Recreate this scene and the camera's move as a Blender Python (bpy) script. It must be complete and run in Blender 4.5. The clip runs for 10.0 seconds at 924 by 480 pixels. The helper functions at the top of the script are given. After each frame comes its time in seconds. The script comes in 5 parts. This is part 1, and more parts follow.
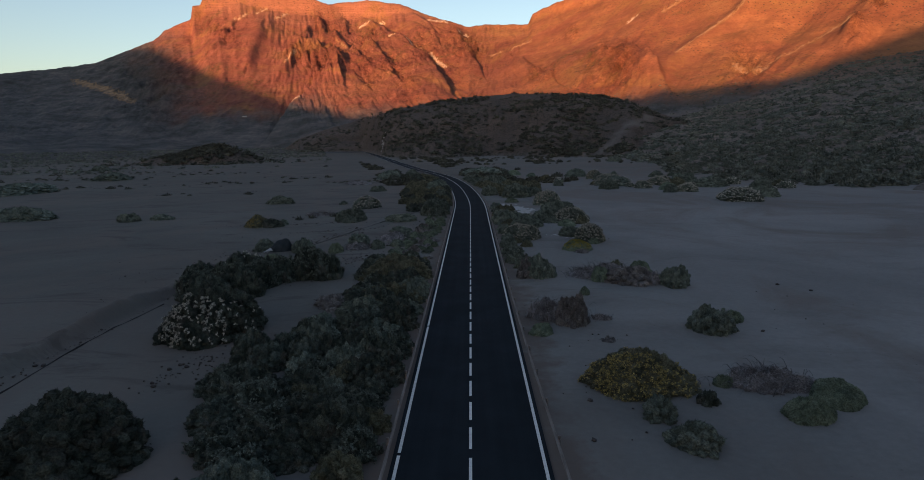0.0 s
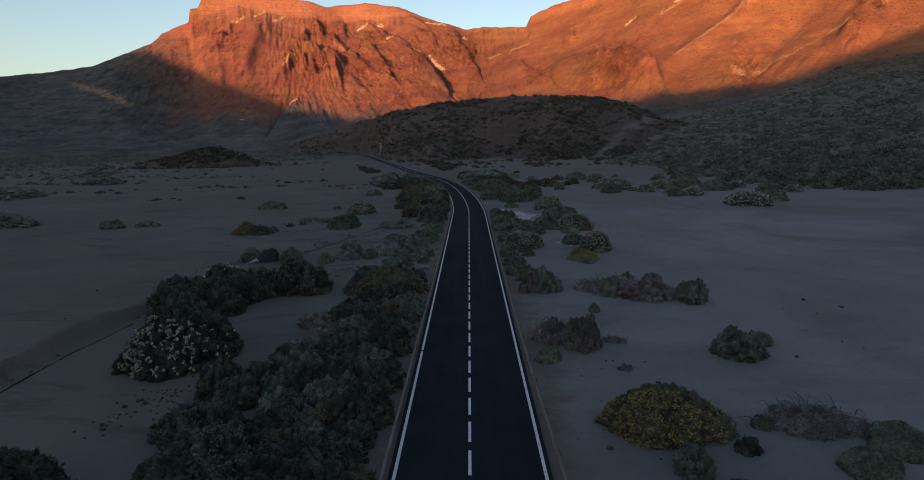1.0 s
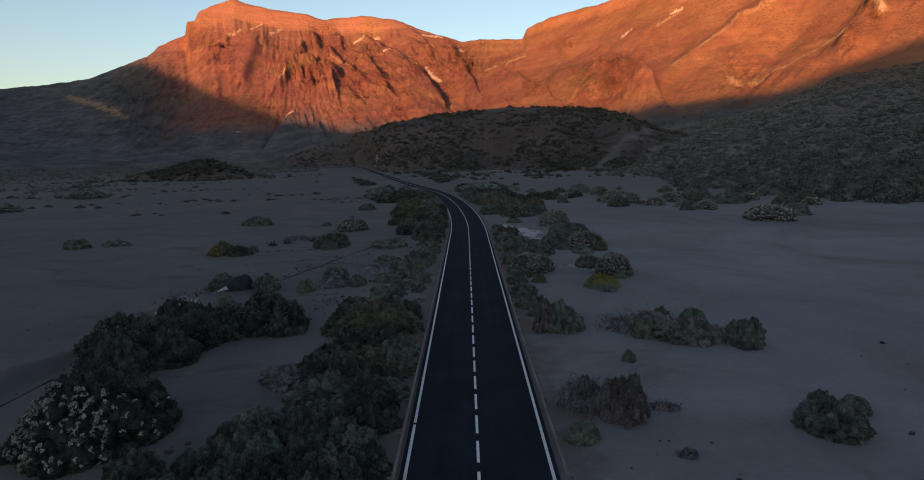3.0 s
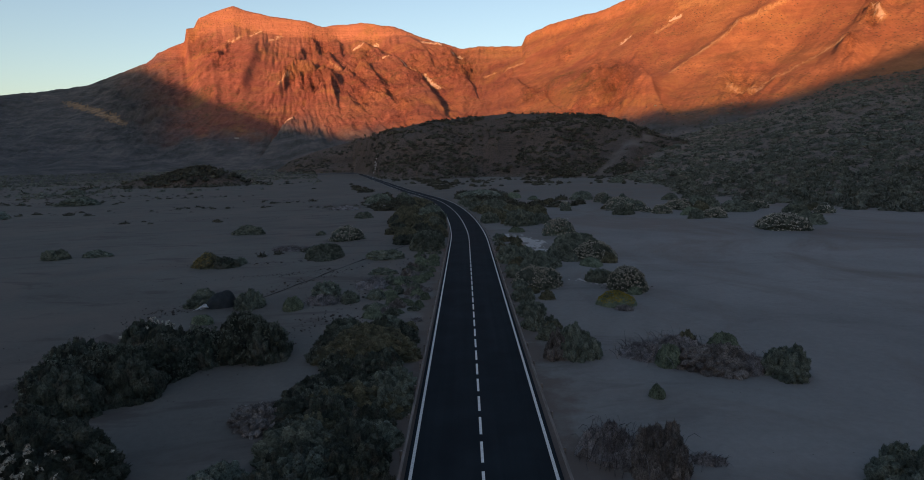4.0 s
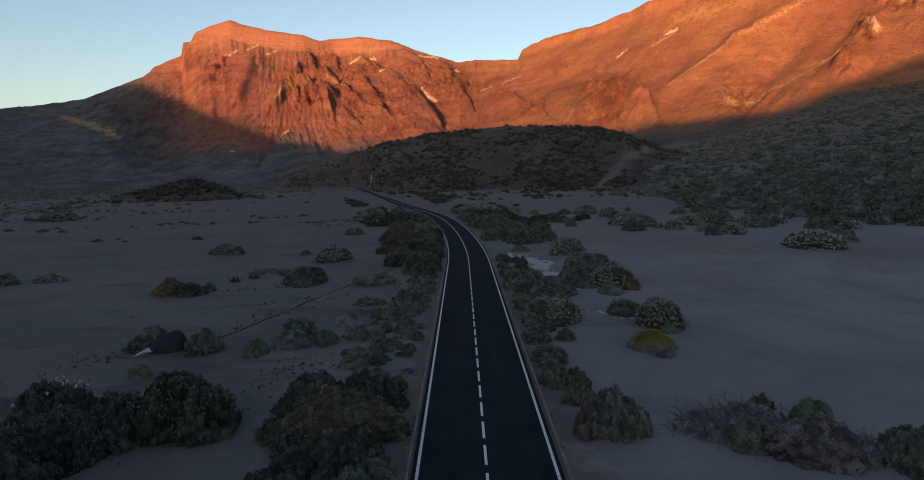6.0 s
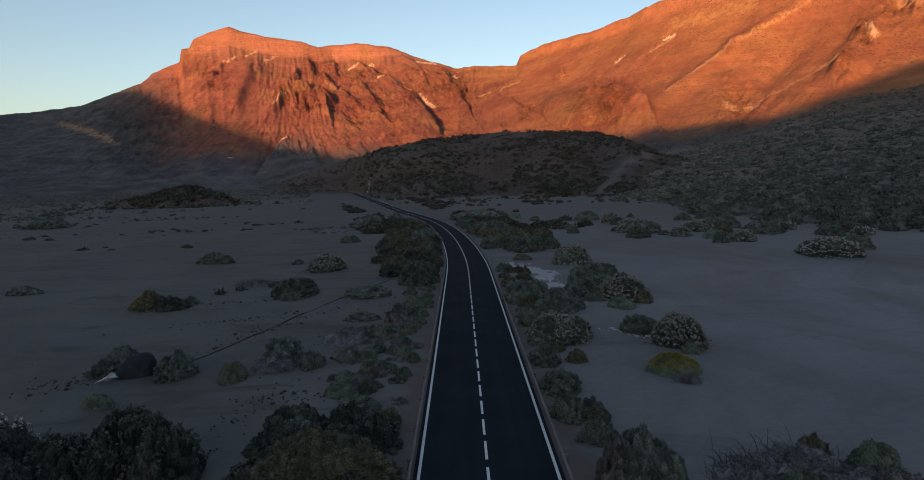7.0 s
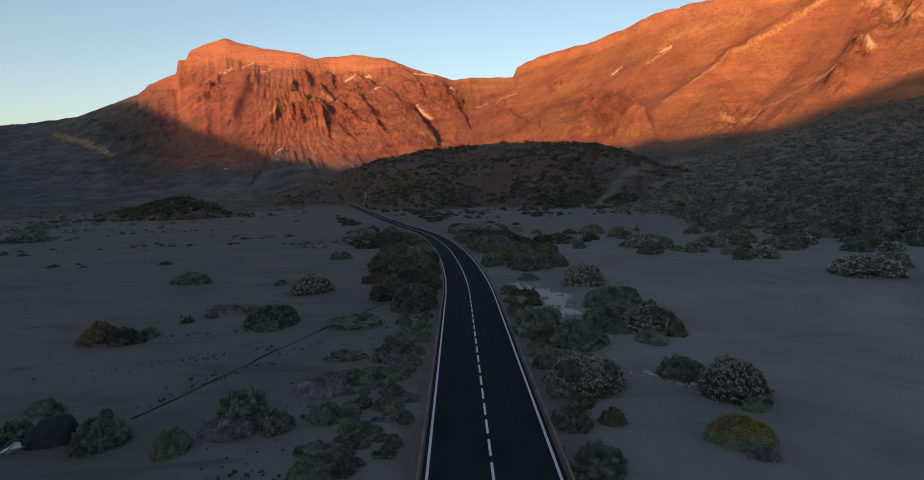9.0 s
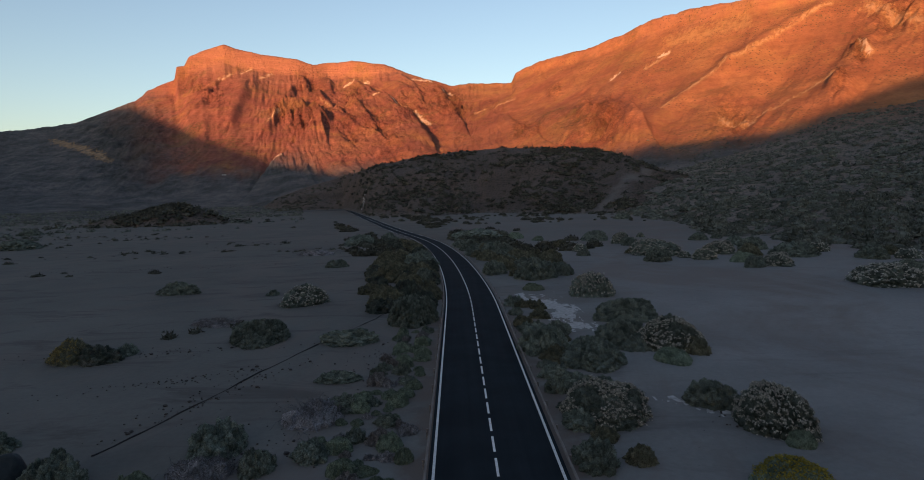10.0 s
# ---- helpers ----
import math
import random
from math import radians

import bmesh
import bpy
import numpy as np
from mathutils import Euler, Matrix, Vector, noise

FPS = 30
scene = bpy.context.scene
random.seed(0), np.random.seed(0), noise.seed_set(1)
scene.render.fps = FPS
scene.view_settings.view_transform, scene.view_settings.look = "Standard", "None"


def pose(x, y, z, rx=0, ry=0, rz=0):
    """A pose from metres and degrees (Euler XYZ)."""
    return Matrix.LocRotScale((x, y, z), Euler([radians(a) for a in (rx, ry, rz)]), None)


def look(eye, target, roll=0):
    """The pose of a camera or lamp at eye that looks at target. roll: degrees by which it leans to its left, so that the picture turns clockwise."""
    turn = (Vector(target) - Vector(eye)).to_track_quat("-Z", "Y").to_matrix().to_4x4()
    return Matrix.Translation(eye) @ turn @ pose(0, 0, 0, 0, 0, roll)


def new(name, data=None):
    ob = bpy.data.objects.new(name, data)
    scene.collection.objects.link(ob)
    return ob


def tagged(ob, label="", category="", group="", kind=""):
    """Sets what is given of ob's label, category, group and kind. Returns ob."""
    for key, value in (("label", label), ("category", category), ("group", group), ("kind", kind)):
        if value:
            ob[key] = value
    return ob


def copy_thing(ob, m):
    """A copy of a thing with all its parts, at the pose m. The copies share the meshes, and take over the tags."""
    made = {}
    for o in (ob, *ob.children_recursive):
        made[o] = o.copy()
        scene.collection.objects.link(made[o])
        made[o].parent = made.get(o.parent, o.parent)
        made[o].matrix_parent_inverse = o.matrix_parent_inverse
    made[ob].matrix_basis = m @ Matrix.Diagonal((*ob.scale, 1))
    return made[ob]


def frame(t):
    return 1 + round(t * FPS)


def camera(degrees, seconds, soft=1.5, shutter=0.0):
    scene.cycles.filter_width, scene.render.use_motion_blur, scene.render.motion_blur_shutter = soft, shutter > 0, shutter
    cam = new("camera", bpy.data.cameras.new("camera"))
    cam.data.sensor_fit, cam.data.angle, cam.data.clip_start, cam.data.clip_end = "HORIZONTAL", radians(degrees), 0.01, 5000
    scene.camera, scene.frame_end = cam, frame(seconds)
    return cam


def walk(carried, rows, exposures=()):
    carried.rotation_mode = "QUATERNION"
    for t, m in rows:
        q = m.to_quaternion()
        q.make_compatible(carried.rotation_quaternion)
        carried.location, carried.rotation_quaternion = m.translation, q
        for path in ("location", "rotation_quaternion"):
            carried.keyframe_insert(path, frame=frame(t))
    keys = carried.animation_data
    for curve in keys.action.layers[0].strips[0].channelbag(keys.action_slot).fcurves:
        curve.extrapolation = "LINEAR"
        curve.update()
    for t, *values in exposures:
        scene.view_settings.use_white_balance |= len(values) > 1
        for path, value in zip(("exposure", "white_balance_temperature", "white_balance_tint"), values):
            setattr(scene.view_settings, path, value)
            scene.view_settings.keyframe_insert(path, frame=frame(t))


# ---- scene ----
import itertools

cam = camera(74.0, 10.0, soft=0.9)
PATH = [
    (0, (0.22, -19.276, 13.405), (0.187, -17.302, 13.087), -1.1),
    (0.5, (0.211, -17.004, 13.46), (0.181, -15.029, 13.143), -1.1),
    (1, (0.207, -14.597, 13.46), (0.179, -12.621, 13.15), -1.2),
    (1.5, (0.106, -12.503, 13.464), (0.082, -10.526, 13.163), -1.1),
    (2, (0.053, -9.733, 13.436), (0.029, -7.754, 13.146), -1.2),
    (2.5, (-0.119, -7.448, 13.387), (-0.139, -5.468, 13.105), -1.3),
    (4, (-0.51, 0.06, 13.262), (-0.524, 2.044, 13.01), -1.3),
    (4.5, (-0.683, 2.684, 13.201), (-0.693, 4.669, 12.96), -1.3),
    (5, (-0.752, 5.066, 13.183), (-0.759, 7.053, 12.952), -1.4),
    (5.5, (-0.768, 7.797, 13.216), (-0.773, 9.785, 12.995), -1.4),
    (7, (-0.928, 15.064, 13.126), (-0.926, 17.055, 12.934), -1.5),
    (7.5, (-0.945, 17.344, 13.202), (-0.941, 19.335, 13.018), -1.6),
    (8, (-1.077, 19.922, 13.221), (-1.07, 21.915, 13.047), -1.5),
    (8.5, (-1.175, 22.099, 13.247), (-1.166, 24.092, 13.082), -1.6),
    (9, (-1.351, 24.307, 13.28), (-1.338, 26.301, 13.124), -1.5),
    (9.5, (-1.489, 26.559, 13.308), (-1.473, 28.553, 13.161), -1.6),
    (10, (-1.672, 28.754, 13.295), (-1.654, 30.749, 13.157), -1.6),
]
walk(cam, [(t, look(eye, target, roll)) for t, eye, target, roll in PATH], exposures=[(0.0, 1.1, 7200, 19), (10.0, 1.1, 7200, 19)])

# ---- light: low evening sun behind the camera, clear sky ----
SUN_SIDE = radians(16.0)      # the sun stands this far to the left of straight behind
SUN_UP = radians(5.0)
ALONG = Vector((math.sin(SUN_SIDE), math.cos(SUN_SIDE)))   # the way its light travels over the plan
ACROSS = Vector((math.cos(SUN_SIDE), -math.sin(SUN_SIDE)))

world = bpy.data.worlds.new("evening_sky")
scene.world = world
world.use_nodes = True
sky = world.node_tree.nodes.new("ShaderNodeTexSky")
sky.sky_type, sky.sun_disc = "NISHITA", False
sky.sun_elevation, sky.sun_rotation = SUN_UP, math.pi + SUN_SIDE
sky.altitude, sky.air_density, sky.dust_density, sky.ozone_density = 900, 1.0, 2.5, 1.6
background = world.node_tree.nodes["Background"]
background.inputs["Strength"].default_value = 0.147
world.node_tree.links.new(sky.outputs["Color"], background.inputs["Color"])

sun = new("sun", bpy.data.lights.new("sun", "SUN"))
sun.data.energy, sun.data.angle, sun.data.color = 4.55, radians(0.8), (1.0, 0.50, 0.255)
sun.matrix_world = look((-ALONG.x * 50, -ALONG.y * 50, 50 * math.tan(SUN_UP)), (0, 0, 0))


# ---- materials ----
class Nodes:
    """A short hand for one node material."""

    def __init__(self, name, roughness=0.9, specular=0.2):
        self.mat = bpy.data.materials.new(name)
        self.mat.use_nodes = True
        self.tree = self.mat.node_tree
        self.out = self.tree.nodes["Principled BSDF"]
        self.out.inputs["Roughness"].default_value = roughness
        self.out.inputs["Specular IOR Level"].default_value = specular

    def node(self, kind, **inputs):
        n = self.tree.nodes.new("ShaderNode" + kind)
        for key, value in inputs.items():
            self.put(n, key.replace("_", " "), value)
        return n

    def put(self, n, key, value):
        if hasattr(value, "is_output"):
            self.tree.links.new(value, n.inputs[key])
        else:
            n.inputs[key].default_value = value

    def place(self, kind="Object", scale=(1, 1, 1)):
        c = self.node("TexCoord").outputs[kind]
        m = self.node("Mapping", Vector=c)
        m.inputs["Scale"].default_value = scale
        return m.outputs["Vector"]

    def world_place(self, scale=(1, 1, 1)):
        m = self.node("Mapping", Vector=self.node("NewGeometry").outputs["Position"])
        m.inputs["Scale"].default_value = scale
        return m.outputs["Vector"]

    def noise(self, vector, scale, detail=5, rough=0.55, distortion=0.0):
        n = self.node("TexNoise", Vector=vector, Scale=scale, Detail=detail, Roughness=rough, Distortion=distortion)
        return n.outputs["Fac"]

    def cells(self, vector, scale, what="Distance", feature="F1"):
        n = self.node("TexVoronoi", Vector=vector, Scale=scale)
        n.feature = feature
        return n.outputs[what]

    def ramp(self, fac, *stops):
        r = self.node("ValToRGB", Fac=fac)
        els = r.color_ramp.elements
        while len(els) < len(stops):
            els.new(0.5)
        for e, (at, colour) in zip(els, stops):
            e.position = at
            e.color = (*colour, 1) if not isinstance(colour, (int, float)) else (colour, colour, colour, 1)
        return r.outputs["Color"]

    def mix(self, fac, a, b, blend="MIX"):
        m = self.node("Mix")
        m.data_type, m.blend_type = "RGBA", blend
        for i, v in ((0, fac), (6, a), (7, b)):
            if hasattr(v, "is_output"):
                self.tree.links.new(v, m.inputs[i])
            elif i == 0:
                m.inputs[i].default_value = v
            else:
                m.inputs[i].default_value = (*v, 1)
        return m.outputs[2]

    def math(self, op, a, b=0.0):
        m = self.node("Math")
        m.operation = op
        for i, v in ((0, a), (1, b)):
            if hasattr(v, "is_output"):
                self.tree.links.new(v, m.inputs[i])
            else:
                m.inputs[i].default_value = v
        return m.outputs[0]

    def bump(self, height, strength, distance):
        b = self.node("Bump", Height=height, Strength=strength, Distance=distance)
        self.put(self.out, "Normal", b.outputs["Normal"])

    def colour(self, value):
        self.put(self.out, "Base Color", value)
        return self


def sand_material():
    m = Nodes("volcanic_sand", 0.95, 0.1)
    p = m.world_place()
    broad = m.noise(p, 0.035, 6, 0.6, 0.6)
    base = m.ramp(broad, (0.3, (0.110, 0.104, 0.098)), (0.52, (0.147, 0.140, 0.131)), (0.72, (0.183, 0.174, 0.163)))
    # uneven light over the plain, put into the colour: darker west, paler east
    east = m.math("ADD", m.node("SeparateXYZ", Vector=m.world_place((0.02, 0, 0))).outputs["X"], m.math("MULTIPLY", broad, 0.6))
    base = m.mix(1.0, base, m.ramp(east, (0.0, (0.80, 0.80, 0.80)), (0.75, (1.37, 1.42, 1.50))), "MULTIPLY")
    # browner gravelly ground towards the hills
    north = m.math("ADD", m.node("SeparateXYZ", Vector=m.world_place((0, 0.003, 0))).outputs["Y"], m.math("MULTIPLY", broad, 0.5))
    base = m.mix(m.ramp(north, (0.50, 0.0), (0.95, 0.75)), base, (0.108, 0.100, 0.090))
    fine = m.ramp(m.noise(p, 2.2, 8, 0.7), (0.3, 0.90), (0.7, 1.08))
    base = m.mix(1.0, base, fine, "MULTIPLY")
    # reddish lapilli washed into broad ragged sheets
    red = m.ramp(m.noise(m.world_place((1.0, 0.55, 1)), 0.045, 8, 0.66, 1.2), (0.47, 0.0), (0.60, 0.62))
    base = m.mix(red, base, (0.142, 0.118, 0.107))
    # dark gravel drifts with ragged edges
    drift = m.ramp(m.noise(m.world_place((0.6, 1.7, 1)), 0.11, 8, 0.68, 1.0), (0.545, 0.0), (0.63, 0.7))
    drift = m.math("MULTIPLY", drift, m.ramp(east, (0.2, 1.0), (0.6, 0.25)))
    base = m.mix(drift, base, (0.076, 0.067, 0.064))
    # leaf litter and darker earth along the verges
    where = m.node("SeparateXYZ", Vector=m.world_place((0.1, 0.01, 0)))
    verge = m.math("ADD", m.math("ABSOLUTE", where.outputs["X"]), m.math("MULTIPLY", m.noise(p, 0.3, 6, 0.65), 0.9))
    verge = m.math("MULTIPLY", m.ramp(verge, (0.85, 0.85), (1.75, 0.0)), m.ramp(where.outputs["Y"], (0.95, 1.0), (1.25, 0.0)))
    base = m.mix(verge, base, (0.118, 0.093, 0.082))
    # single stones
    stones = m.ramp(m.cells(p, 1.3), (0.03, 1.0), (0.07, 0.0))
    patchy = m.ramp(m.noise(p, 0.09, 4), (0.5, 0.0), (0.62, 0.9))
    base = m.mix(m.math("MULTIPLY", stones, patchy), base, (0.035, 0.032, 0.033))
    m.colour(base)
    m.bump(m.math("ADD", m.noise(p, 1.2, 8, 0.65), m.math("MULTIPLY", m.noise(p, 9, 4), 0.3)), 0.35, 0.06)
    return m.mat


def asphalt_material():
    m = Nodes("asphalt", 0.95, 0.04)
    p = m.world_place()
    along = m.noise(m.world_place((1.6, 0.03, 1)), 1.0, 4)
    base = m.ramp(along, (0.3, (0.0125, 0.0180, 0.0230)), (0.7, (0.0170, 0.0235, 0.0295)))
    base = m.mix(1.0, base, m.ramp(m.noise(p, 60, 3), (0.3, 0.75), (0.7, 1.25)), "MULTIPLY")
    base = m.mix(1.0, base, m.ramp(m.noise(p, 0.3, 5), (0.35, 0.85), (0.65, 1.12)), "MULTIPLY")
    m.colour(base)
    m.bump(m.noise(p, 80, 3), 0.3, 0.01)
    return m.mat


def paint_material():
    m = Nodes("road_paint", 0.7, 0.2)
    p = m.world_place()
    worn = m.ramp(m.noise(p, 7, 8, 0.7), (0.25, (0.38, 0.38, 0.38)), (0.5, (0.62, 0.62, 0.61)), (0.8, (0.72, 0.72, 0.71)))
    m.colour(worn)
    return m.mat


def timber_material():
    m = Nodes("weathered_timber", 0.85, 0.15)
    p = m.world_place((9, 0.6, 9))
    c = m.ramp(m.noise(p, 1.0, 6, 0.65), (0.3, (0.10, 0.084, 0.078)), (0.55, (0.18, 0.155, 0.145)), (0.75, (0.27, 0.24, 0.23)))
    m.colour(c)
    m.bump(m.noise(p, 3.0, 5), 0.5, 0.02)
    return m.mat


def foliage_material(name, dark, mid, light, brown=0.0):
    m = Nodes(name, 0.8, 0.12)
    p = m.place("Object")
    tuft = m.node("Attribute")
    tuft.attribute_name = "tone"
    share = m.math("ADD", m.math("MULTIPLY", m.noise(p, 1.3, 4, 0.6), 0.75), m.math("MULTIPLY", tuft.outputs["Fac"], 0.25))
    tone = m.ramp(share, (0.34, dark), (0.50, mid), (0.70, light))
    if brown:
        tone = m.mix(m.ramp(m.noise(p, 0.9, 5, 0.65), (0.5, 0.0), (0.66, brown)), tone, (0.120, 0.092, 0.080))
    each = m.ramp(m.node("NewGeometry").outputs["Random Per Island"], (0.0, 0.72), (1.0, 1.28))
    tone = m.mix(1.0, tone, each, "MULTIPLY")
    fine = m.noise(p, 13, 4, 0.7)
    tone = m.mix(1.0, tone, m.ramp(fine, (0.34, 0.45), (0.66, 1.45)), "MULTIPLY")
    whole = m.ramp(m.node("ObjectInfo").outputs["Random"], (0.0, (0.84, 0.82, 0.80)), (1.0, (1.16, 1.18, 1.20)))
    m.colour(m.mix(1.0, tone, whole, "MULTIPLY"))
    m.bump(fine, 0.9, 0.12)
    return m.mat


def plain_grain(name, low, high, scale, roughness=0.9, bump=0.02):
    m = Nodes(name, roughness, 0.15)
    p = m.place("Object")
    m.colour(m.ramp(m.noise(p, scale, 7, 0.65), (0.3, low), (0.7, high)))
    m.bump(m.noise(p, scale * 3, 5), 0.6, bump)
    return m.mat


def rock_material():
    """Red volcanic rock: strata, scree fans, pale streaks and dark scrub."""
    m = Nodes("red_rock", 0.95, 0.1)
    p = m.world_place()
    broad = m.noise(p, 0.0035, 7, 0.6, 0.8)
    base = m.ramp(broad, (0.28, (0.19, 0.074, 0.049)), (0.46, (0.24, 0.098, 0.060)), (0.62, (0.275, 0.122, 0.069)), (0.75, (0.32, 0.160, 0.086)))
    strata = m.noise(m.world_place((0.0015, 0.0015, 0.045)), 1.0, 6, 0.65, 0.5)
    base = m.mix(1.0, base, m.ramp(strata, (0.3, 0.84), (0.7, 1.14)), "MULTIPLY")
    fine = m.noise(p, 0.05, 8, 0.75)
    base = m.mix(1.0, base, m.ramp(m.noise(p, 0.014, 5, 0.6, 0.5), (0.32, (0.86, 0.83, 0.86)), (0.68, (1.12, 1.11, 1.08))), "MULTIPLY")
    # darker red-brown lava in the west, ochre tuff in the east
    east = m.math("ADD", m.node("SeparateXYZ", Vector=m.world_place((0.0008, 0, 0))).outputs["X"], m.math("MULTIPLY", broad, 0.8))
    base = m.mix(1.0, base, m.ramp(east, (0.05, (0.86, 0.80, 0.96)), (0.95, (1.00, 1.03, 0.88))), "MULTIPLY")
    shape = m.node("Attribute")
    shape.attribute_name = "craggy"
    base = m.mix(m.ramp(shape.outputs["Fac"], (0.1, 0.45), (0.5, 1.0)), base, m.ramp(fine, (0.30, 0.64), (0.70, 1.30)), "MULTIPLY")
    runs = m.noise(m.world_place((0.055, 0.006, 0.006)), 1.0, 7, 0.68, 0.7)
    broken = m.node("Attribute")
    broken.attribute_name = "craggy"
    coarse = m.ramp(broken.outputs["Fac"], (0.1, 0.25), (0.6, 1.0))
    base = m.mix(coarse, base, m.ramp(runs, (0.34, (0.76, 0.72, 0.74)), (0.50, (1.0, 1.0, 1.0)), (0.66, (1.20, 1.22, 1.22))), "MULTIPLY")
    grit = m.noise(p, 0.16, 5, 0.7)
    base = m.mix(coarse, base, m.ramp(grit, (0.36, 0.72), (0.64, 1.32)), "MULTIPLY")
    # pale tuff streaks, drawn out down the slope
    where = m.node("Attribute")
    where.attribute_name = "pale"
    pale = m.math("MULTIPLY", where.outputs["Fac"], m.ramp(fine, (0.38, 0.2), (0.52, 1.0)))
    tuff = m.ramp(where.outputs["Fac"], (0.50, (0.44, 0.25, 0.105)), (0.80, (0.66, 0.49, 0.35)))
    # paler, pinkish lava in the capping cliffs, with thin beds
    high = m.math("ADD", m.node("SeparateXYZ", Vector=m.world_place((0, 0, 0.001))).outputs["Z"], m.math("MULTIPLY", m.noise(p, 0.007, 8, 0.7, 0.8), 0.30))
    beds = m.ramp(m.noise(m.world_place((0.004, 0.004, 0.16)), 1.0, 5, 0.7, 0.4), (0.36, 0.75), (0.62, 1.12))
    cap = m.mix(1.0, (0.315, 0.155, 0.100), beds, "MULTIPLY")
    base = m.mix(m.ramp(high, (0.64, 0.0), (0.76, 0.6)), base, cap)
    # ochre ledges and thin olive grass
    ochre = m.ramp(m.noise(p, 0.0055, 6, 0.7, 0.6), (0.50, 0.0), (0.64, 0.75))
    base = m.mix(m.math("MULTIPLY", ochre, m.ramp(fine, (0.35, 0.3), (0.6, 1.0))), base, (0.27, 0.145, 0.058))
    grass = m.ramp(m.noise(p, 0.0048, 7, 0.72, 0.8), (0.53, 0.0), (0.63, 0.7))
    base = m.mix(m.math("MULTIPLY", grass, m.ramp(m.noise(p, 0.09, 5, 0.7), (0.42, 0.0), (0.56, 1.0))), base, (0.115, 0.078, 0.036))
    # scrub: dark dots in drifts
    dots = m.ramp(m.cells(p, 0.13), (0.12, 1.0), (0.34, 0.0))
    where = m.ramp(m.noise(p, 0.006, 6, 0.65), (0.40, 0.0), (0.56, 0.9))
    base = m.mix(m.math("MULTIPLY", dots, where), base, (0.050, 0.042, 0.028))
    # the scrub-grown lower slopes
    grown = m.node("Attribute")
    grown.attribute_name = "grown"
    speck = m.ramp(m.noise(p, 0.016, 9, 0.72), (0.34, (0.040, 0.047, 0.048)), (0.50, (0.080, 0.087, 0.089)), (0.68, (0.158, 0.146, 0.142)))
    base = m.mix(m.math("MULTIPLY", grown.outputs["Fac"], m.ramp(fine, (0.3, 0.9), (0.6, 1.0))), base, speck)
    base = m.mix(pale, base, tuff)
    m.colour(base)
    # broken crags are rough, scree slopes smooth
    m.bump(m.math("ADD", m.noise(p, 0.02, 10, 0.70), m.math("MULTIPLY", m.noise(p, 0.09, 6, 0.75), 0.55)), m.math("ADD", 0.26, m.math("MULTIPLY", broken.outputs["Fac"], 0.84)), 20.0)
    return m.mat


def slope_material(name, soil, scrub, cover, bare=False):
    """Dark hillside: soil with close-set low scrub."""
    m = Nodes(name, 0.95, 0.1)
    p = m.world_place()
    base = m.mix(m.ramp(m.noise(p, 0.02, 7, 0.65), (0.35, 0.0), (0.65, 1.0)), soil, tuple(c * 1.6 for c in soil))
    base = m.mix(1.0, base, m.ramp(m.noise(p, 0.6, 7, 0.7), (0.3, 0.7), (0.7, 1.25)), "MULTIPLY")
    if bare:
        high = m.math("ADD", m.node("SeparateXYZ", Vector=m.world_place((0, 0, 0.01))).outputs["Z"], m.math("MULTIPLY", m.noise(p, 0.012, 6, 0.7), 0.7))
        base = m.mix(m.ramp(m.math("MULTIPLY", high, 0.5), (0.48, 0.0), (0.72, 0.9)), base, (0.17, 0.085, 0.055))
    # sand drifted against the foot
    foot = m.math("ADD", m.node("SeparateXYZ", Vector=m.world_place((0, 0, 0.1))).outputs["Z"], m.math("MULTIPLY", m.noise(p, 0.03, 6, 0.7), 0.9))
    base = m.mix(m.ramp(foot, (0.42, 1.0), (0.80, 0.0)), base, (0.128, 0.115, 0.104))
    tufts = m.ramp(m.cells(p, 0.55), (0.25, 1.0), (0.5, 0.0))
    where = m.ramp(m.noise(p, 0.03, 6, 0.7), (0.5 - cover, 0.0), (0.62 - cover, 1.0))
    base = m.mix(m.math("MULTIPLY", tufts, where), base, scrub)
    drift = m.node("Attribute")
    drift.attribute_name = "sandy"
    base = m.mix(drift.outputs["Fac"], base, (0.158, 0.138, 0.124))
    m.colour(base)
    m.bump(m.noise(p, 0.25, 8, 0.7), 0.8, 1.5)
    return m.mat


SAND, ASPHALT, PAINT, TIMBER = sand_material(), asphalt_material(), paint_material(), timber_material()
ROCK = rock_material()
HILL = slope_material("dark_hillside", (0.080, 0.062, 0.054), (0.042, 0.042, 0.031), 0.16)
SLOPE = slope_material("scrub_hillside", (0.128, 0.104, 0.092), (0.060, 0.066, 0.052), 0.16, True)
BROOM = foliage_material("broom_leaves", (0.046, 0.059, 0.050), (0.082, 0.101, 0.084), (0.140, 0.162, 0.136))
OLIVE = foliage_material("olive_leaves", (0.042, 0.045, 0.033), (0.073, 0.075, 0.050), (0.120, 0.118, 0.080), 0.12)
YELLOWISH = foliage_material("yellowing_leaves", (0.165, 0.140, 0.060), (0.235, 0.190, 0.074), (0.31, 0.25, 0.10))
GOLD = foliage_material("golden_leaves", (0.17, 0.150, 0.030), (0.25, 0.205, 0.036), (0.33, 0.26, 0.045))
MAT = foliage_material("fresh_leaves", (0.048, 0.065, 0.047), (0.084, 0.108, 0.077), (0.130, 0.158, 0.116))
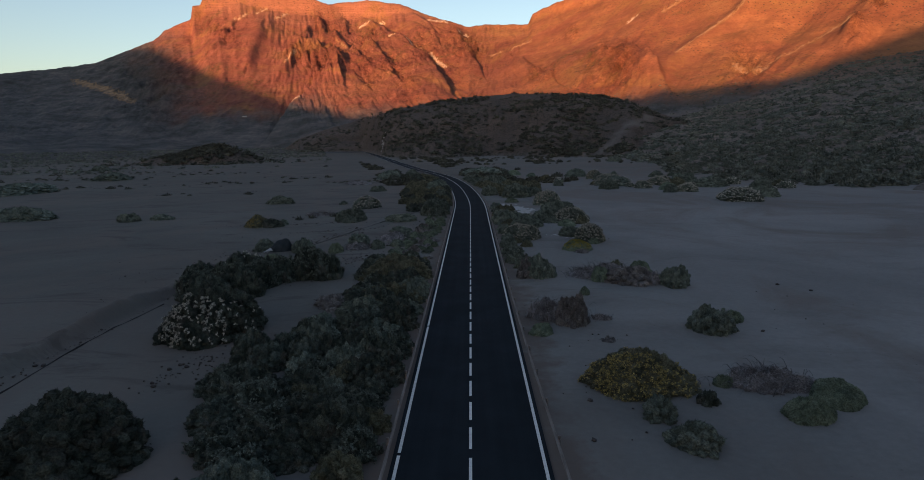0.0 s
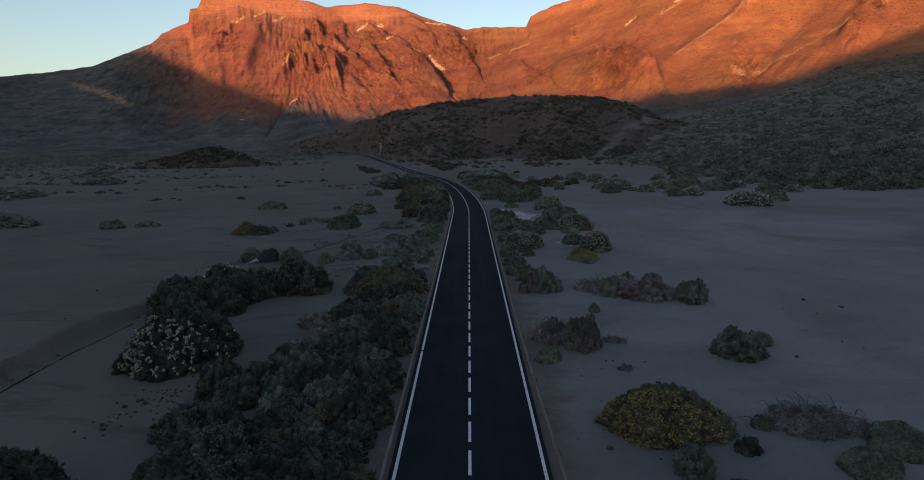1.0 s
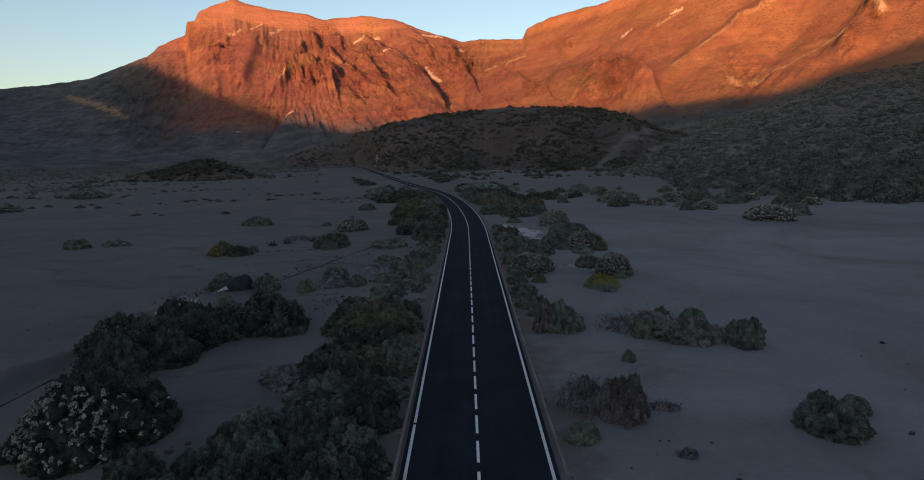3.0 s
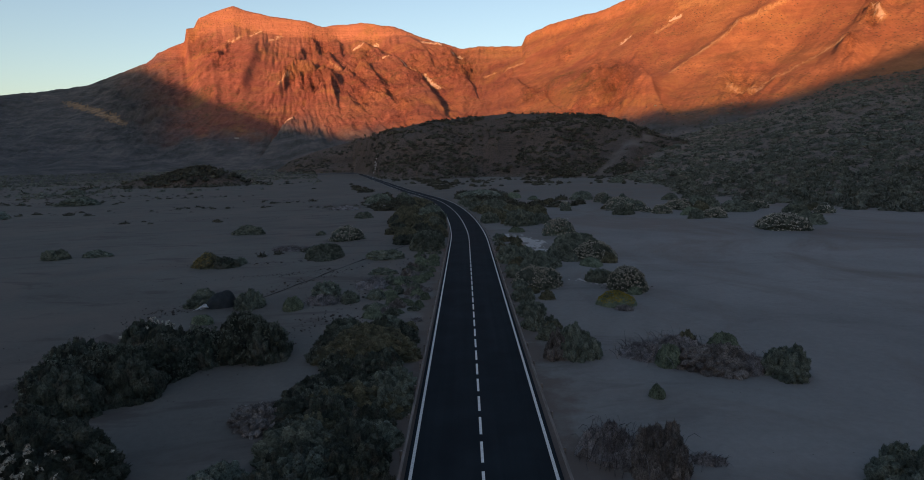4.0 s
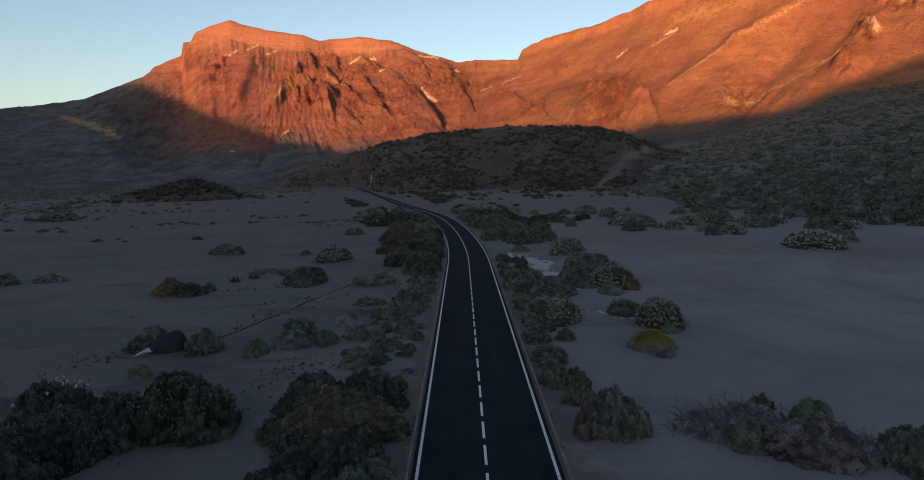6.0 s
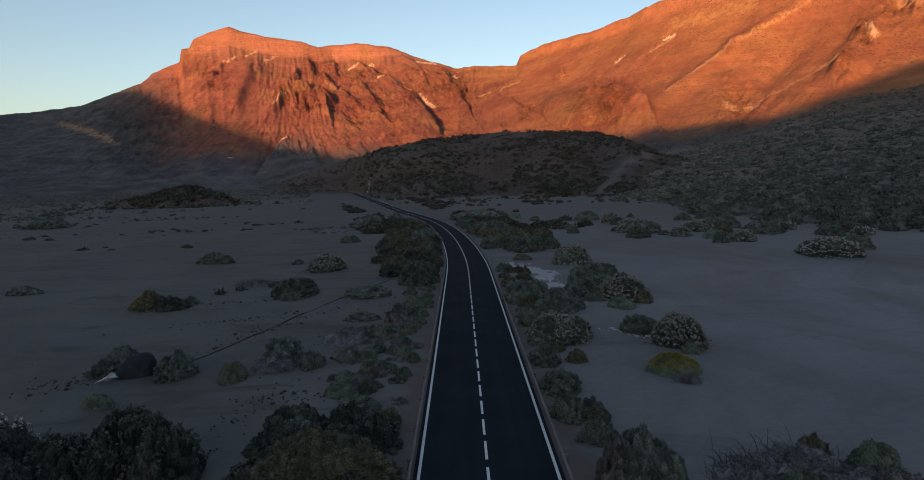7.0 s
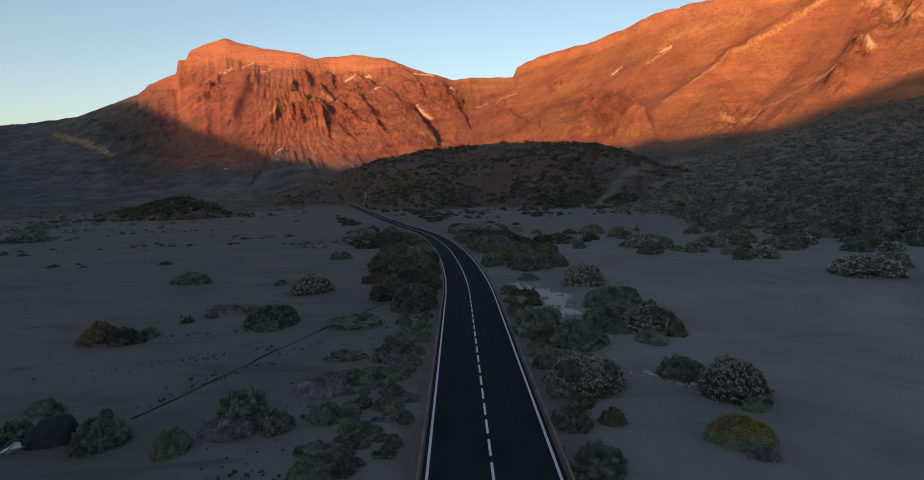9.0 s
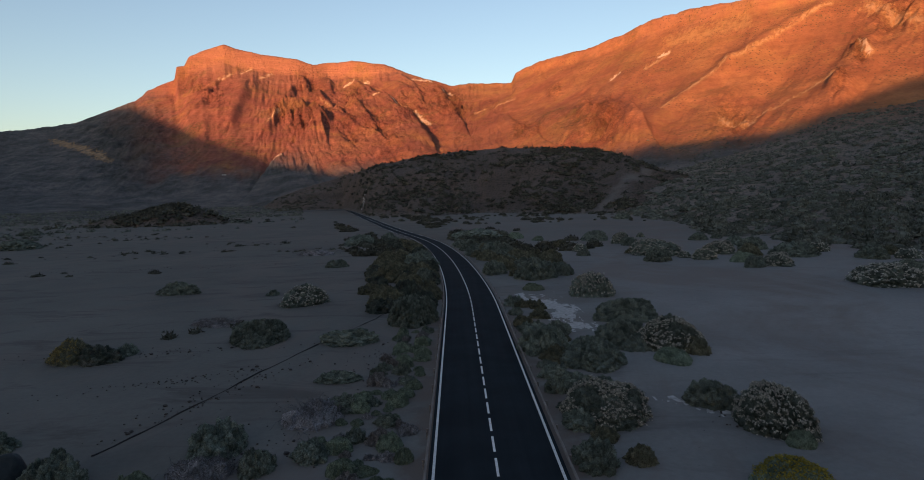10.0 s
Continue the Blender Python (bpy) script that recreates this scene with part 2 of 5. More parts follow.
FLOWER = foliage_material("dry_flower_heads", (0.225, 0.215, 0.182), (0.330, 0.315, 0.272), (0.445, 0.430, 0.375))
TWIG = foliage_material("dead_twigs", (0.105, 0.103, 0.110), (0.165, 0.161, 0.170), (0.245, 0.238, 0.250))
DUSK = foliage_material("dark_scrub_leaves", (0.030, 0.032, 0.024), (0.052, 0.054, 0.040), (0.088, 0.086, 0.064), 0.3)
DEEP = foliage_material("deep_green_leaves", (0.017, 0.023, 0.020), (0.034, 0.044, 0.036), (0.074, 0.088, 0.073), 0.3)
GREY = foliage_material("grey_scrub_leaves", (0.062, 0.074, 0.062), (0.112, 0.128, 0.108), (0.185, 0.202, 0.170), 0.25)
BUSH = foliage_material("dense_scrub_leaves", (0.032, 0.037, 0.029), (0.055, 0.061, 0.047), (0.088, 0.092, 0.072), 0.3)
DRY = foliage_material("dried_foliage", (0.066, 0.061, 0.059), (0.103, 0.095, 0.092), (0.160, 0.147, 0.142))


# ---- shared tools ----
def lattice(ix, iy, seed):
    h = np.sin(ix * 127.1 + iy * 311.7 + seed * 74.7) * 43758.5453
    return h - np.floor(h)


def smooth_noise(x, y, seed=0):
    """Value noise from 0 to 1 over arrays."""
    ix, iy = np.floor(x), np.floor(y)
    fx, fy = x - ix, y - iy
    fx, fy = fx * fx * fx * (fx * (fx * 6 - 15) + 10), fy * fy * fy * (fy * (fy * 6 - 15) + 10)
    a, b = lattice(ix, iy, seed), lattice(ix + 1, iy, seed)
    c, d = lattice(ix, iy + 1, seed), lattice(ix + 1, iy + 1, seed)
    return (a * (1 - fx) + b * fx) * (1 - fy) + (c * (1 - fx) + d * fx) * fy


def fractal(x, y, octaves, seed=0, ridged=False, gain=0.5):
    total, size, norm = 0, 1.0, 0.0
    for k in range(octaves):
        n = smooth_noise(x * 2 ** k + 17.3 * k, y * 2 ** k - 9.1 * k, seed + k)
        if ridged:
            n = 1 - np.abs(2 * n - 1)
        total, norm, size = total + n * size, norm + size, size * gain
    return total / norm


def step(a, b, x):
    t = np.clip((x - a) / (b - a), 0, 1)
    return t * t * (3 - 2 * t)


def mesh_of(name, verts, faces, material, smooth=False):
    me = bpy.data.meshes.new(name)
    me.from_pydata([tuple(v) for v in verts], [], [tuple(f) for f in faces])
    me.materials.append(material)
    if smooth:
        me.polygons.foreach_set("use_smooth", [True] * len(me.polygons))
    me.update()
    return me


def triangles(name, points, material, tone=None):
    """A mesh of loose triangles from an array n x 3 x 3; tone: a shade from 0 to 1 for each."""
    n = len(points)
    me = bpy.data.meshes.new(name)
    me.vertices.add(n * 3)
    me.vertices.foreach_set("co", points.reshape(-1).astype(np.float32))
    me.loops.add(n * 3)
    me.loops.foreach_set("vertex_index", np.arange(n * 3, dtype=np.int32))
    me.polygons.add(n)
    me.polygons.foreach_set("loop_start", np.arange(0, n * 3, 3, dtype=np.int32))
    me.materials.append(material)
    me.update(calc_edges=True)
    if tone is not None:
        me.attributes.new("tone", "FLOAT", "POINT").data.foreach_set("value", np.repeat(tone, 3).astype(np.float32))
    return me


def grid_mesh(name, x, y, z, material, smooth=True):
    """A sheet over 2D arrays of equal shape."""
    rows, cols = x.shape
    me = bpy.data.meshes.new(name)
    me.vertices.add(rows * cols)
    me.vertices.foreach_set("co", np.stack([x, y, z], -1).reshape(-1).astype(np.float32))
    i = np.arange(rows * cols).reshape(rows, cols)
    quads = np.stack([i[:-1, :-1], i[:-1, 1:], i[1:, 1:], i[1:, :-1]], -1).reshape(-1, 4)
    n = len(quads)
    me.loops.add(n * 4)
    me.loops.foreach_set("vertex_index", quads.reshape(-1).astype(np.int32))
    me.polygons.add(n)
    me.polygons.foreach_set("loop_start", np.arange(0, n * 4, 4, dtype=np.int32))
    me.materials.append(material)
    me.update(calc_edges=True)
    if smooth:
        me.polygons.foreach_set("use_smooth", [True] * n)
    return me


def part(name, mesh, parent, label=""):
    ob = new(name, mesh)
    ob.parent = parent
    return tagged(ob, label)


# ---- plan of the road ----
def heading(y):
    """How far the road has bent to the left (radians) at y metres along."""
    return np.interp(y, [100, 110, 120, 150, 180, 208, 235, 260, 290, 340, 900], [0, 0.02, 0.04, 0.073, 0.112, 0.163, 0.222, 0.236, 0.222, 0.207, 0.207])


ROAD_Y = np.concatenate([np.arange(-60, 100, 4.0), np.arange(100, 300, 3.0), np.arange(300, 901, 12.0)])
ROAD_X = np.concatenate([[0], np.cumsum(-0.5 * (np.tan(heading(ROAD_Y[1:])) + np.tan(heading(ROAD_Y[:-1]))) * np.diff(ROAD_Y))])


def road_x(y):
    return np.interp(y, ROAD_Y, ROAD_X)


def ground_z(x, y):
    """Height of the sandy plain; level beside the road."""
    x, y = np.asarray(x, float), np.asarray(y, float)
    off = np.abs(x - road_x(y))
    far = step(4.2, 14, off)
    bumps = 0.35 * (fractal(x / 19, y / 19, 3, 5) - 0.5) + 0.12 * (fractal(x / 3.1, y / 3.1, 2, 9) - 0.5)
    return bumps * far


# ---- ground: one sheet to the horizon ----
def spread(fine, reach, step_size, growth):
    """Coordinates at even steps to fine and growing ones to reach, both ways."""
    out = list(np.arange(0, fine, step_size))
    s = step_size
    while out[-1] < reach:
        s *= growth
        out.append(out[-1] + s)
    return np.array([-v for v in out[:0:-1]] + out)


gx, gy = np.meshgrid(spread(45, 4600, 0.8, 1.09), 45 + spread(75, 4600, 0.8, 1.09))
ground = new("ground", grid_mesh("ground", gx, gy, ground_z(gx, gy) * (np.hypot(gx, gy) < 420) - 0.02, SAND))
tagged(ground, "dark grey volcanic sand plain with scattered gravel", "ground", kind="structure")

# the low bank of loose sand beside the buried pipe
def sand_bank():
    v, u = np.meshgrid(np.linspace(-2, 54, 330), np.linspace(-2.6, 2.2, 40), indexing="ij")
    middle = np.interp(v, [-2, 16.7, 28.4, 43.1, 54], [-29.6, -29.0, -28.5, -28.2, -28.0])
    x = middle + u + 0.5 * (fractal(v / 6.0, v * 0 + 1.7, 3, 13) - 0.5)
    shape = np.where(u > 0.2, np.exp(-((u - 0.2) / 0.75) ** 2), np.exp(-((u - 0.2) / 1.15) ** 2))
    clods = 0.55 + 0.5 * fractal(x / 0.9, v / 1.1, 4, 3, False, 0.65) + 0.35 * fractal(x / 3.5, v / 5.0, 2, 6)
    ends = step(-2, 6, v) * (1 - step(44, 54, v))
    z = ground_z(x, v) - 0.10 + 1.0 * shape * clods * ends * (0.7 + 0.6 * (fractal(v / 7.0, v * 0, 2, 19)))
    tagged(new("sand_bank", grid_mesh("sand_bank", x, v, z, SAND)), "low crumbling bank of dark sand beside the pipe", "bank", kind="structure")


sand_bank()

# ---- mountains, round the middle of the view ----
MIDDLE = (-1.7, 28.8, 13.3)


def polar(az, r):
    return MIDDLE[0] + r * np.sin(az), MIDDLE[1] + r * np.cos(az)


def table(text):
    rows = np.array([[float(v) for v in pair.split(":")] for pair in text.split()])
    return rows[:, 0], rows[:, 1]


RIM = table("-75:7 -45:4.6 -36:5.77 -33.8:6.12 -31.1:6.68 -28.2:7.99 -26.9:8.51 -26:9.35 -23.9:10.4 -23.7:11.45 -23.1:11.52 -22.7:12.29 -21.5:12.87 -19.9:13.44 -18.5:13.04 "
            "-17:12.77 -14:12.49 -12.5:12.03 -11.2:12.2 -8.9:12.43 -6:12.09 -4.1:11.37 -0.1:10.17 1.8:10.32 5.45:10.24 5.85:11.05 6.7:11.52 8.3:12.05 12:12.72 15.1:13.61 "
            "16.3:14.07 18.1:14.76 21:15.18 26:15.4 37:15.9 75:14")
KNOLL = table("-18:-0.8 -16:0.5 -13:1.5 -11:2.0 -9.3:2.7 -7.1:3.2 -3.9:3.78 0.5:4.27 4.4:4.53 8.7:4.35 12.4:4.2 15.5:3.4 19:2.0 23:0.6 27:-0.6 29:-1.4")
FLANK = table("11:-1.6 14:-0.6 17:0.7 20:1.9 27:3.7 32:5.6 37.4:6.2 45:7 75:8")


# relief of the range: from and to (bearing, elevation in degrees), half-width, height in metres
SPURS = (
    (-3.7, 9.8, -3.7, 9.8, 2.2, 25),
    (-9.8, 4.2, -4.4, 4.5, 1.4, 18),
    (18.3, 6.3, 24.0, 10.3, 0.6, 14),
    (24.0, 10.3, 30.6, 13.8, 0.7, 15),
    (31.7, 7.1, 32.3, 7.7, 1.0, 22),
    (33.6, 9.7, 33.6, 9.7, 1.2, 18),
    (8.7, 6.2, 17.0, 5.5, 1.2, 24),
    (-18.1, 9.9, -22.6, 6.6, 1.2, 25),
    (12.4, 6.1, 16.6, 10.2, 1.6, 20),
    (24.7, 6.5, 28.2, 9.5, 1.4, -22),
)
# ridges with a gentle and a steep side: points from the top down, half-width on the left and on the right, height
RIDGES = (
    (((-6.8, 8.9), (-4.7, 7.2), (-3.0, 5.6)), 2.0, 0.40, 42),
    (((-9.0, 7.4), (-7.2, 5.6)), 1.1, 0.30, 20),
    (((-12.3, 9.4), (-10.7, 7.4)), 1.0, 0.36, 28),
    (((-13.8, 8.1), (-12.4, 7.3), (-12.0, 6.0)), 1.4, 0.50, 40),
    (((-4.2, 10.1), (-3.1, 8.7)), 1.0, 0.30, 20),
    (((-1.5, 9.4), (0.3, 7.2)), 1.5, 0.36, 30),
    (((-14.7, 9.2), (-16.7, 6.5)), 0.8, 0.38, 20),
    (((-12.0, 12.0), (-11.2, 10.3)), 0.8, 0.30, 26),
    (((-13.6, 11.3), (-12.9, 9.6)), 0.5, 0.26, 22),
    (((-9.3, 7.3), (-11.4, 6.5), (-13.6, 4.7), (-16.0, 2.7)), 0.40, 2.6, 40),
    (((-20.9, 9.7), (-22.6, 7.6)), 0.8, 0.40, 16),
    (((-18.4, 9.4), (-19.6, 7.0)), 0.8, 0.35, 14),
    (((-8.6, 9.9), (-7.8, 8.7)), 0.9, 0.28, 16),
    (((4.9, 6.9), (7.6, 5.2)), 1.2, 0.35, 16),
    (((15.5, 6.6), (17.4, 4.8)), 1.5, 0.35, 18),
)
# pale tuff patches and streaks: from and to (bearing, elevation), half-width, strength
STREAKS = (
    (-9.8, 10.0, -7.6, 10.5, 0.17, 0.90),
    (-3.6, 10.3, 0.1, 9.3, 0.25, 0.95),
    (-5.9, 8.5, -4.3, 7.8, 0.17, 0.95),
    (-3.4, 7.4, -2.1, 6.6, 0.24, 0.95),
    (-20.5, 10.4, -19.3, 11.1, 0.16, 0.72),
    (-18.6, 11.0, -17.6, 11.5, 0.13, 0.80),
    (-17.1, 10.6, -15.9, 11.2, 0.13, 0.80),
    (-16.6, 6.8, -15.5, 7.7, 0.16, 0.75),
    (-13.7, 8.3, -12.4, 8.4, 0.10, 0.75),
    (-9.0, 8.6, -8.5, 8.1, 0.20, 0.62),
    (2.0, 7.6, 3.1, 8.0, 0.10, 0.70),
    (3.9, 8.1, 5.8, 8.7, 0.10, 0.65),
    (-11.9, 8.5, -11.1, 7.7, 0.12, 0.62),
    (-7.2, 8.5, -6.6, 8.7, 0.10, 0.80),
    (14.4, 9.7, 15.1, 10.2, 0.20, 0.95),
    (18.4, 11.5, 19.3, 11.9, 0.24, 0.95),
    (18.6, 6.7, 23.9, 10.2, 0.16, 0.60),
    (24.3, 10.3, 31.5, 14.0, 0.20, 0.57),
    (33.5, 10.0, 34.0, 9.5, 0.45, 0.75),
    (34.1, 13.4, 37.0, 12.0, 0.80, 0.58),
    (-30.6, 4.3, -29.0, 3.8, 0.42, 0.60),
    (-32.6, 5.2, -30.4, 4.4, 0.34, 0.55),
    (-17.2, 2.2, -15.6, 3.0, 0.22, 0.95),
    (23.5, 6.2, 25.9, 5.9, 0.46, 0.62),
    (19.4, 12.8, 25.4, 13.6, 0.70, 0.46),
    (17.3, 10.3, 19.3, 11.8, 0.20, 0.58),
    (26.0, 6.3, 31.6, 8.4, 0.16, 0.60),
)


def ridge_rise(deg, el, points, left, right):
    """1 on the ridge, falling off over the half-widths to its left and right."""
    best, side = np.full(np.shape(deg), 1e9), np.zeros(np.shape(deg))
    for (d0, e0), (d1, e1) in zip(points, points[1:]):
        q = near_line(deg, el, d0, e0, d1, e1)
        turn = (d1 - d0) * (el - e0) - (e1 - e0) * (deg - d0)
        side = np.where(q < best, turn, side)
        best = np.minimum(best, q)
    return np.exp(-(best / np.where(side > 0, right, left)) ** 2)


def near_line(deg, el, d0, e0, d1, e1):
    """Distance in degrees from a line between two bearings and elevations."""
    lx, ly = d1 - d0, e1 - e0
    k = np.clip(((deg - d0) * lx + (el - e0) * ly) / max(lx * lx + ly * ly, 1e-6), 0, 1)
    return np.hypot(deg - d0 - k * lx, el - e0 - k * ly)


def rim_frame(az, r):
    """Crest and foot distances, the way up from 0 to 1, and the elevation of the plain slope."""
    deg = np.degrees(az)
    crest = np.interp(deg, [-75, -4, 5, 12, 26, 75], [3000, 3000, 2600, 2300, 2000, 2000])
    foot = np.interp(deg, [-75, -16, -8, 0, 75], [1500, 1350, 1000, 800, 700])
    t = np.clip((r - foot) / (crest - foot), 0, 1)
    craggy = np.interp(deg, [-27, -24, -8, -5, 5, 8], [0, 0.10, 0.10, 0.02, 0.02, 0.06])
    low, high = np.interp(deg, [-75, -16, -8, 75], [-0.25, -0.32, -0.6, -0.3]), np.interp(deg, *RIM)
    broad = sum(np.interp(deg + k, *RIM) for k in (-3, -1.8, -0.6, 0.6, 1.8, 3)) / 6
    high = broad + (high - broad) * step(0.72, 0.98, t)
    up = (1 - craggy) * t / 0.97 * (t < 0.97) + (1 - craggy) * (t >= 0.97) + craggy * step(0.955, 0.985, t)
    return deg, crest, foot, t, low + (high - low) * np.minimum(up, 1)


# where the rock is broken into crags: bearing, elevation, reach in degrees
CRAGS = ((-12.3, 10.6, 1.5), (-12.3, 7.4, 1.6), (-4.0, 7.4, 1.6), (-8.8, 8.6, 1.0), (-1.0, 8.6, 1.6), (-21.5, 9.2, 1.2), (-13.2, 6.4, 1.3), (-6.4, 5.6, 1.3), (32.3, 7.6, 0.9),
         (33.4, 9.8, 0.7), (36.0, 12.6, 2.0), (12.0, 6.0, 2.0), (24.5, 6.0, 1.6), (-9.6, 5.8, 1.6), (-27.0, 5.0, 3.0), (-13.1, 10.3, 1.0), (-5.8, 4.6, 1.0), (0.2, 8.4, 0.9), (7.0, 5.6, 1.3), (14.5, 5.5, 1.5), (9.6, 9.4, 0.5), (-23.4, 10.6, 0.9), (-15.8, 7.6, 0.7))


def rim_rough(deg, el):
    """How broken the rock is, from 0 (scree) to 1 (crags)."""
    out = np.interp(deg, [-40, -30, 2, 10, 45], [0.34, 0.24, 0.22, 0.13, 0.08])
    bend = 1.6 * (fractal(deg / 1.5, el / 1.5, 3, 93) - 0.5)
    for d, e, reach in CRAGS:
        out = out + 0.75 * np.exp(-((np.hypot(deg - d, el - e) + bend) / reach) ** 2)
    return np.clip(out, 0, 1)


def rim_height(az, r):
    deg, crest, foot, t, el = rim_frame(az, r)
    z = MIDDLE[2] + r * np.tan(np.radians(el))
    side = az * 2400
    lean = np.interp(deg, [-30, -18, -12, 0, 5, 12], [0.30, 0.30, -0.40, -0.40, 0.2, 0.35])
    across = side - lean * (r - foot) + 70 * (fractal(side / 260, r / 260, 3, 31) - 0.5)
    middle = step(0.02, 0.22, t) * (1 - step(0.86, 0.985, t))
    gully = fractal(across / 300, r / 900, 4, 11, True, 0.5) - 0.55
    knob = fractal(across / 110, r / 360, 4, 23) - 0.5
    crag = fractal(across / 60, r / 130, 5, 41, True, 0.70) - 0.55
    rough = rim_rough(deg, el)
    z = z + middle * (0.12 + 0.75 * rough) * (32 * gully + 40 * knob) + (0.15 + middle) * ((0.1 + 0.9 * rough) * 34 + 12 * rough ** 2) * crag
    # ledges and low cliffs across the western crags
    ledge = el / 1.35 + 0.9 * fractal(side / 420, r / 700, 3, 37)
    ledge = ledge - np.floor(ledge)
    z = z + 20 * rough ** 2 * step(0.25, 0.5, t) * (1 - step(0.9, 0.97, t)) * (step(0.55, 1.0, ledge) - ledge)
    wander = 0.5 * (fractal(deg / 1.2, el / 1.2, 3, 91) - 0.5)
    for d0, e0, d1, e1, w, tall in SPURS:
        z = z + tall * np.exp(-(near_line(deg + wander, el + wander, d0, e0, d1, e1) / w) ** 2) * (1 - step(0.9, 0.985, t))
    wander = 0.3 * (fractal(deg / 0.7, el / 0.7, 3, 89) - 0.5)
    for points, left, right, tall in RIDGES:
        z = z + tall * ridge_rise(deg + wander, el + 0.6 * wander, points, left, right) * (1 - step(0.92, 0.985, t))
    z = z + step(0.90, 1.0, t) * 5 * (fractal(side / 16, side * 0 + 3.3, 3, 7) - 0.5)
    ribs = fractal(side / 26, r / 400, 3, 43, True, 0.6) - 0.55
    z = z + 13 * ribs * step(0.86, 0.93, t) * (1 - step(0.965, 0.99, t)) * np.interp(deg, [-26, -22, 0, 6, 12], [0.4, 1, 1, 0.7, 0.35])
    z = z + step(0.96, 1.0, t) * np.interp(deg, [-26, -10, 4, 8], [9, 7, 6, 9]) * (fractal(side / 34, side * 0 + 6.1, 4, 47, False, 0.65) - 0.5)
    plain = 9.0 * step(600, 1400, r) - 2.5
    return np.where(t > 0, z, np.minimum(z, plain)) - 0.35 * np.maximum(r - crest, 0)


def rim_grown(az, r):
    """How far scrub hides the rock: the low western spurs and the toe of the range."""
    deg, crest, foot, t, el = rim_frame(az, r)
    ragged = 1.2 * (fractal(deg * 0.9, el * 1.3, 4, 97) - 0.5)
    west = step(-20, -27, deg + 2.5 * ragged + 0.4 * el)
    top = np.interp(deg, [-18, -9, 0, 12, 20, 27, 34], [2.7, 2.5, 3.0, 3.3, 3.4, 4.3, 5.3])
    toe = 1 - step(top - 1.0, top + 0.9, el + ragged)
    return np.clip(np.maximum(west, toe), 0, 1)


def rim_pale(az, r):
    deg, crest, foot, t, el = rim_frame(az, r)
    ragged = 1.0 * (fractal(deg * 8, el * 14, 3, 95) - 0.5)
    out = np.zeros_like(az)
    for d0, e0, d1, e1, w, strength in STREAKS:
        k = near_line(deg + 0.35 * ragged, el - 0.2 * ragged, d0, e0, d1, e1) / (0.75 * w)
        out = np.maximum(out, strength * np.clip((1.15 - k) * 1.5 + ragged * 3.0, 0, 1))
    return out


def knoll_height(az, r):
    deg = np.degrees(az)
    crest = np.interp(deg, [-18, -10.3, -9.5, -8.7, -8, -6.5, 29], [1180, 1180, 1060, 880, 780, 700, 640])
    foot = np.interp(deg, [-18, -10.3, -9.5, -8.7, -8, -6.5, 5, 12, 29], [930, 930, 800, 640, 520, 490, 470, 415, 430])
    top = MIDDLE[2] + crest * np.tan(np.radians(np.interp(deg, *KNOLL)))
    foot = foot + 110 * (fractal(deg / 2.2, deg * 0 + 4.4, 3, 55) - 0.5) * step(-6.5, -3, deg)
    t = np.clip((r - foot) / (crest - foot), 0, 1)
    side = az * 550
    lumps = fractal(side / 60, r / 60, 4, 51) - 0.5
    z = top * (0.75 * t + 0.25 * step(0, 1, t)) + 22 * lumps * np.clip(t * (1 - t) * 4, 0, 1) + 1.6 * (fractal(side / 6, r / 6, 2, 52) - 0.5) * step(0, 0.2, t)
    return z - 1.5 * (1 - step(0, 0.06, t)) - 0.6 * np.maximum(r - crest, 0)


def flank_height(az, r):
    deg = np.degrees(az)
    crest = np.interp(deg, [11, 20, 30, 40, 75], [560, 760, 1020, 1080, 1080])
    foot = np.interp(deg, [11, 14, 18, 22, 30, 40, 75], [470, 420, 300, 185, 170, 150, 140])
    top = MIDDLE[2] + crest * np.tan(np.radians(np.interp(deg, *FLANK)))
    foot = foot * (1 + 0.35 * (fractal(deg / 3.0, deg * 0 + 2.2, 3, 65) - 0.5))
    t = np.clip((r - foot) / (crest - foot), 0, 1)
    side = az * 450
    lumps = fractal(side / 70, r / 90, 4, 61) - 0.5
    z = np.maximum(top, 0) * t ** 1.25 + 14 * lumps * np.clip(t * (1 - t) * 4, 0, 1) + 0.8 * (fractal(side / 7, r / 7, 2, 62) - 0.5) * step(0, 0.1, t)
    return z - 0.8 * (1 - step(0, 0.05, t)) - 0.5 * np.maximum(r - crest, 0)


def sandy(x, y):
    """How far drifted sand covers the gully between the foothill and the long slope."""
    d = near_line(x, y, 60, 395, 172, 590) / np.interp(y, [400, 470, 600], [26, 12, 7])
    return np.clip((1.0 - d) * 0.9 + 2.2 * (fractal(x / 16, y / 26, 5, 67, False, 0.6) - 0.5), 0, 0.85)


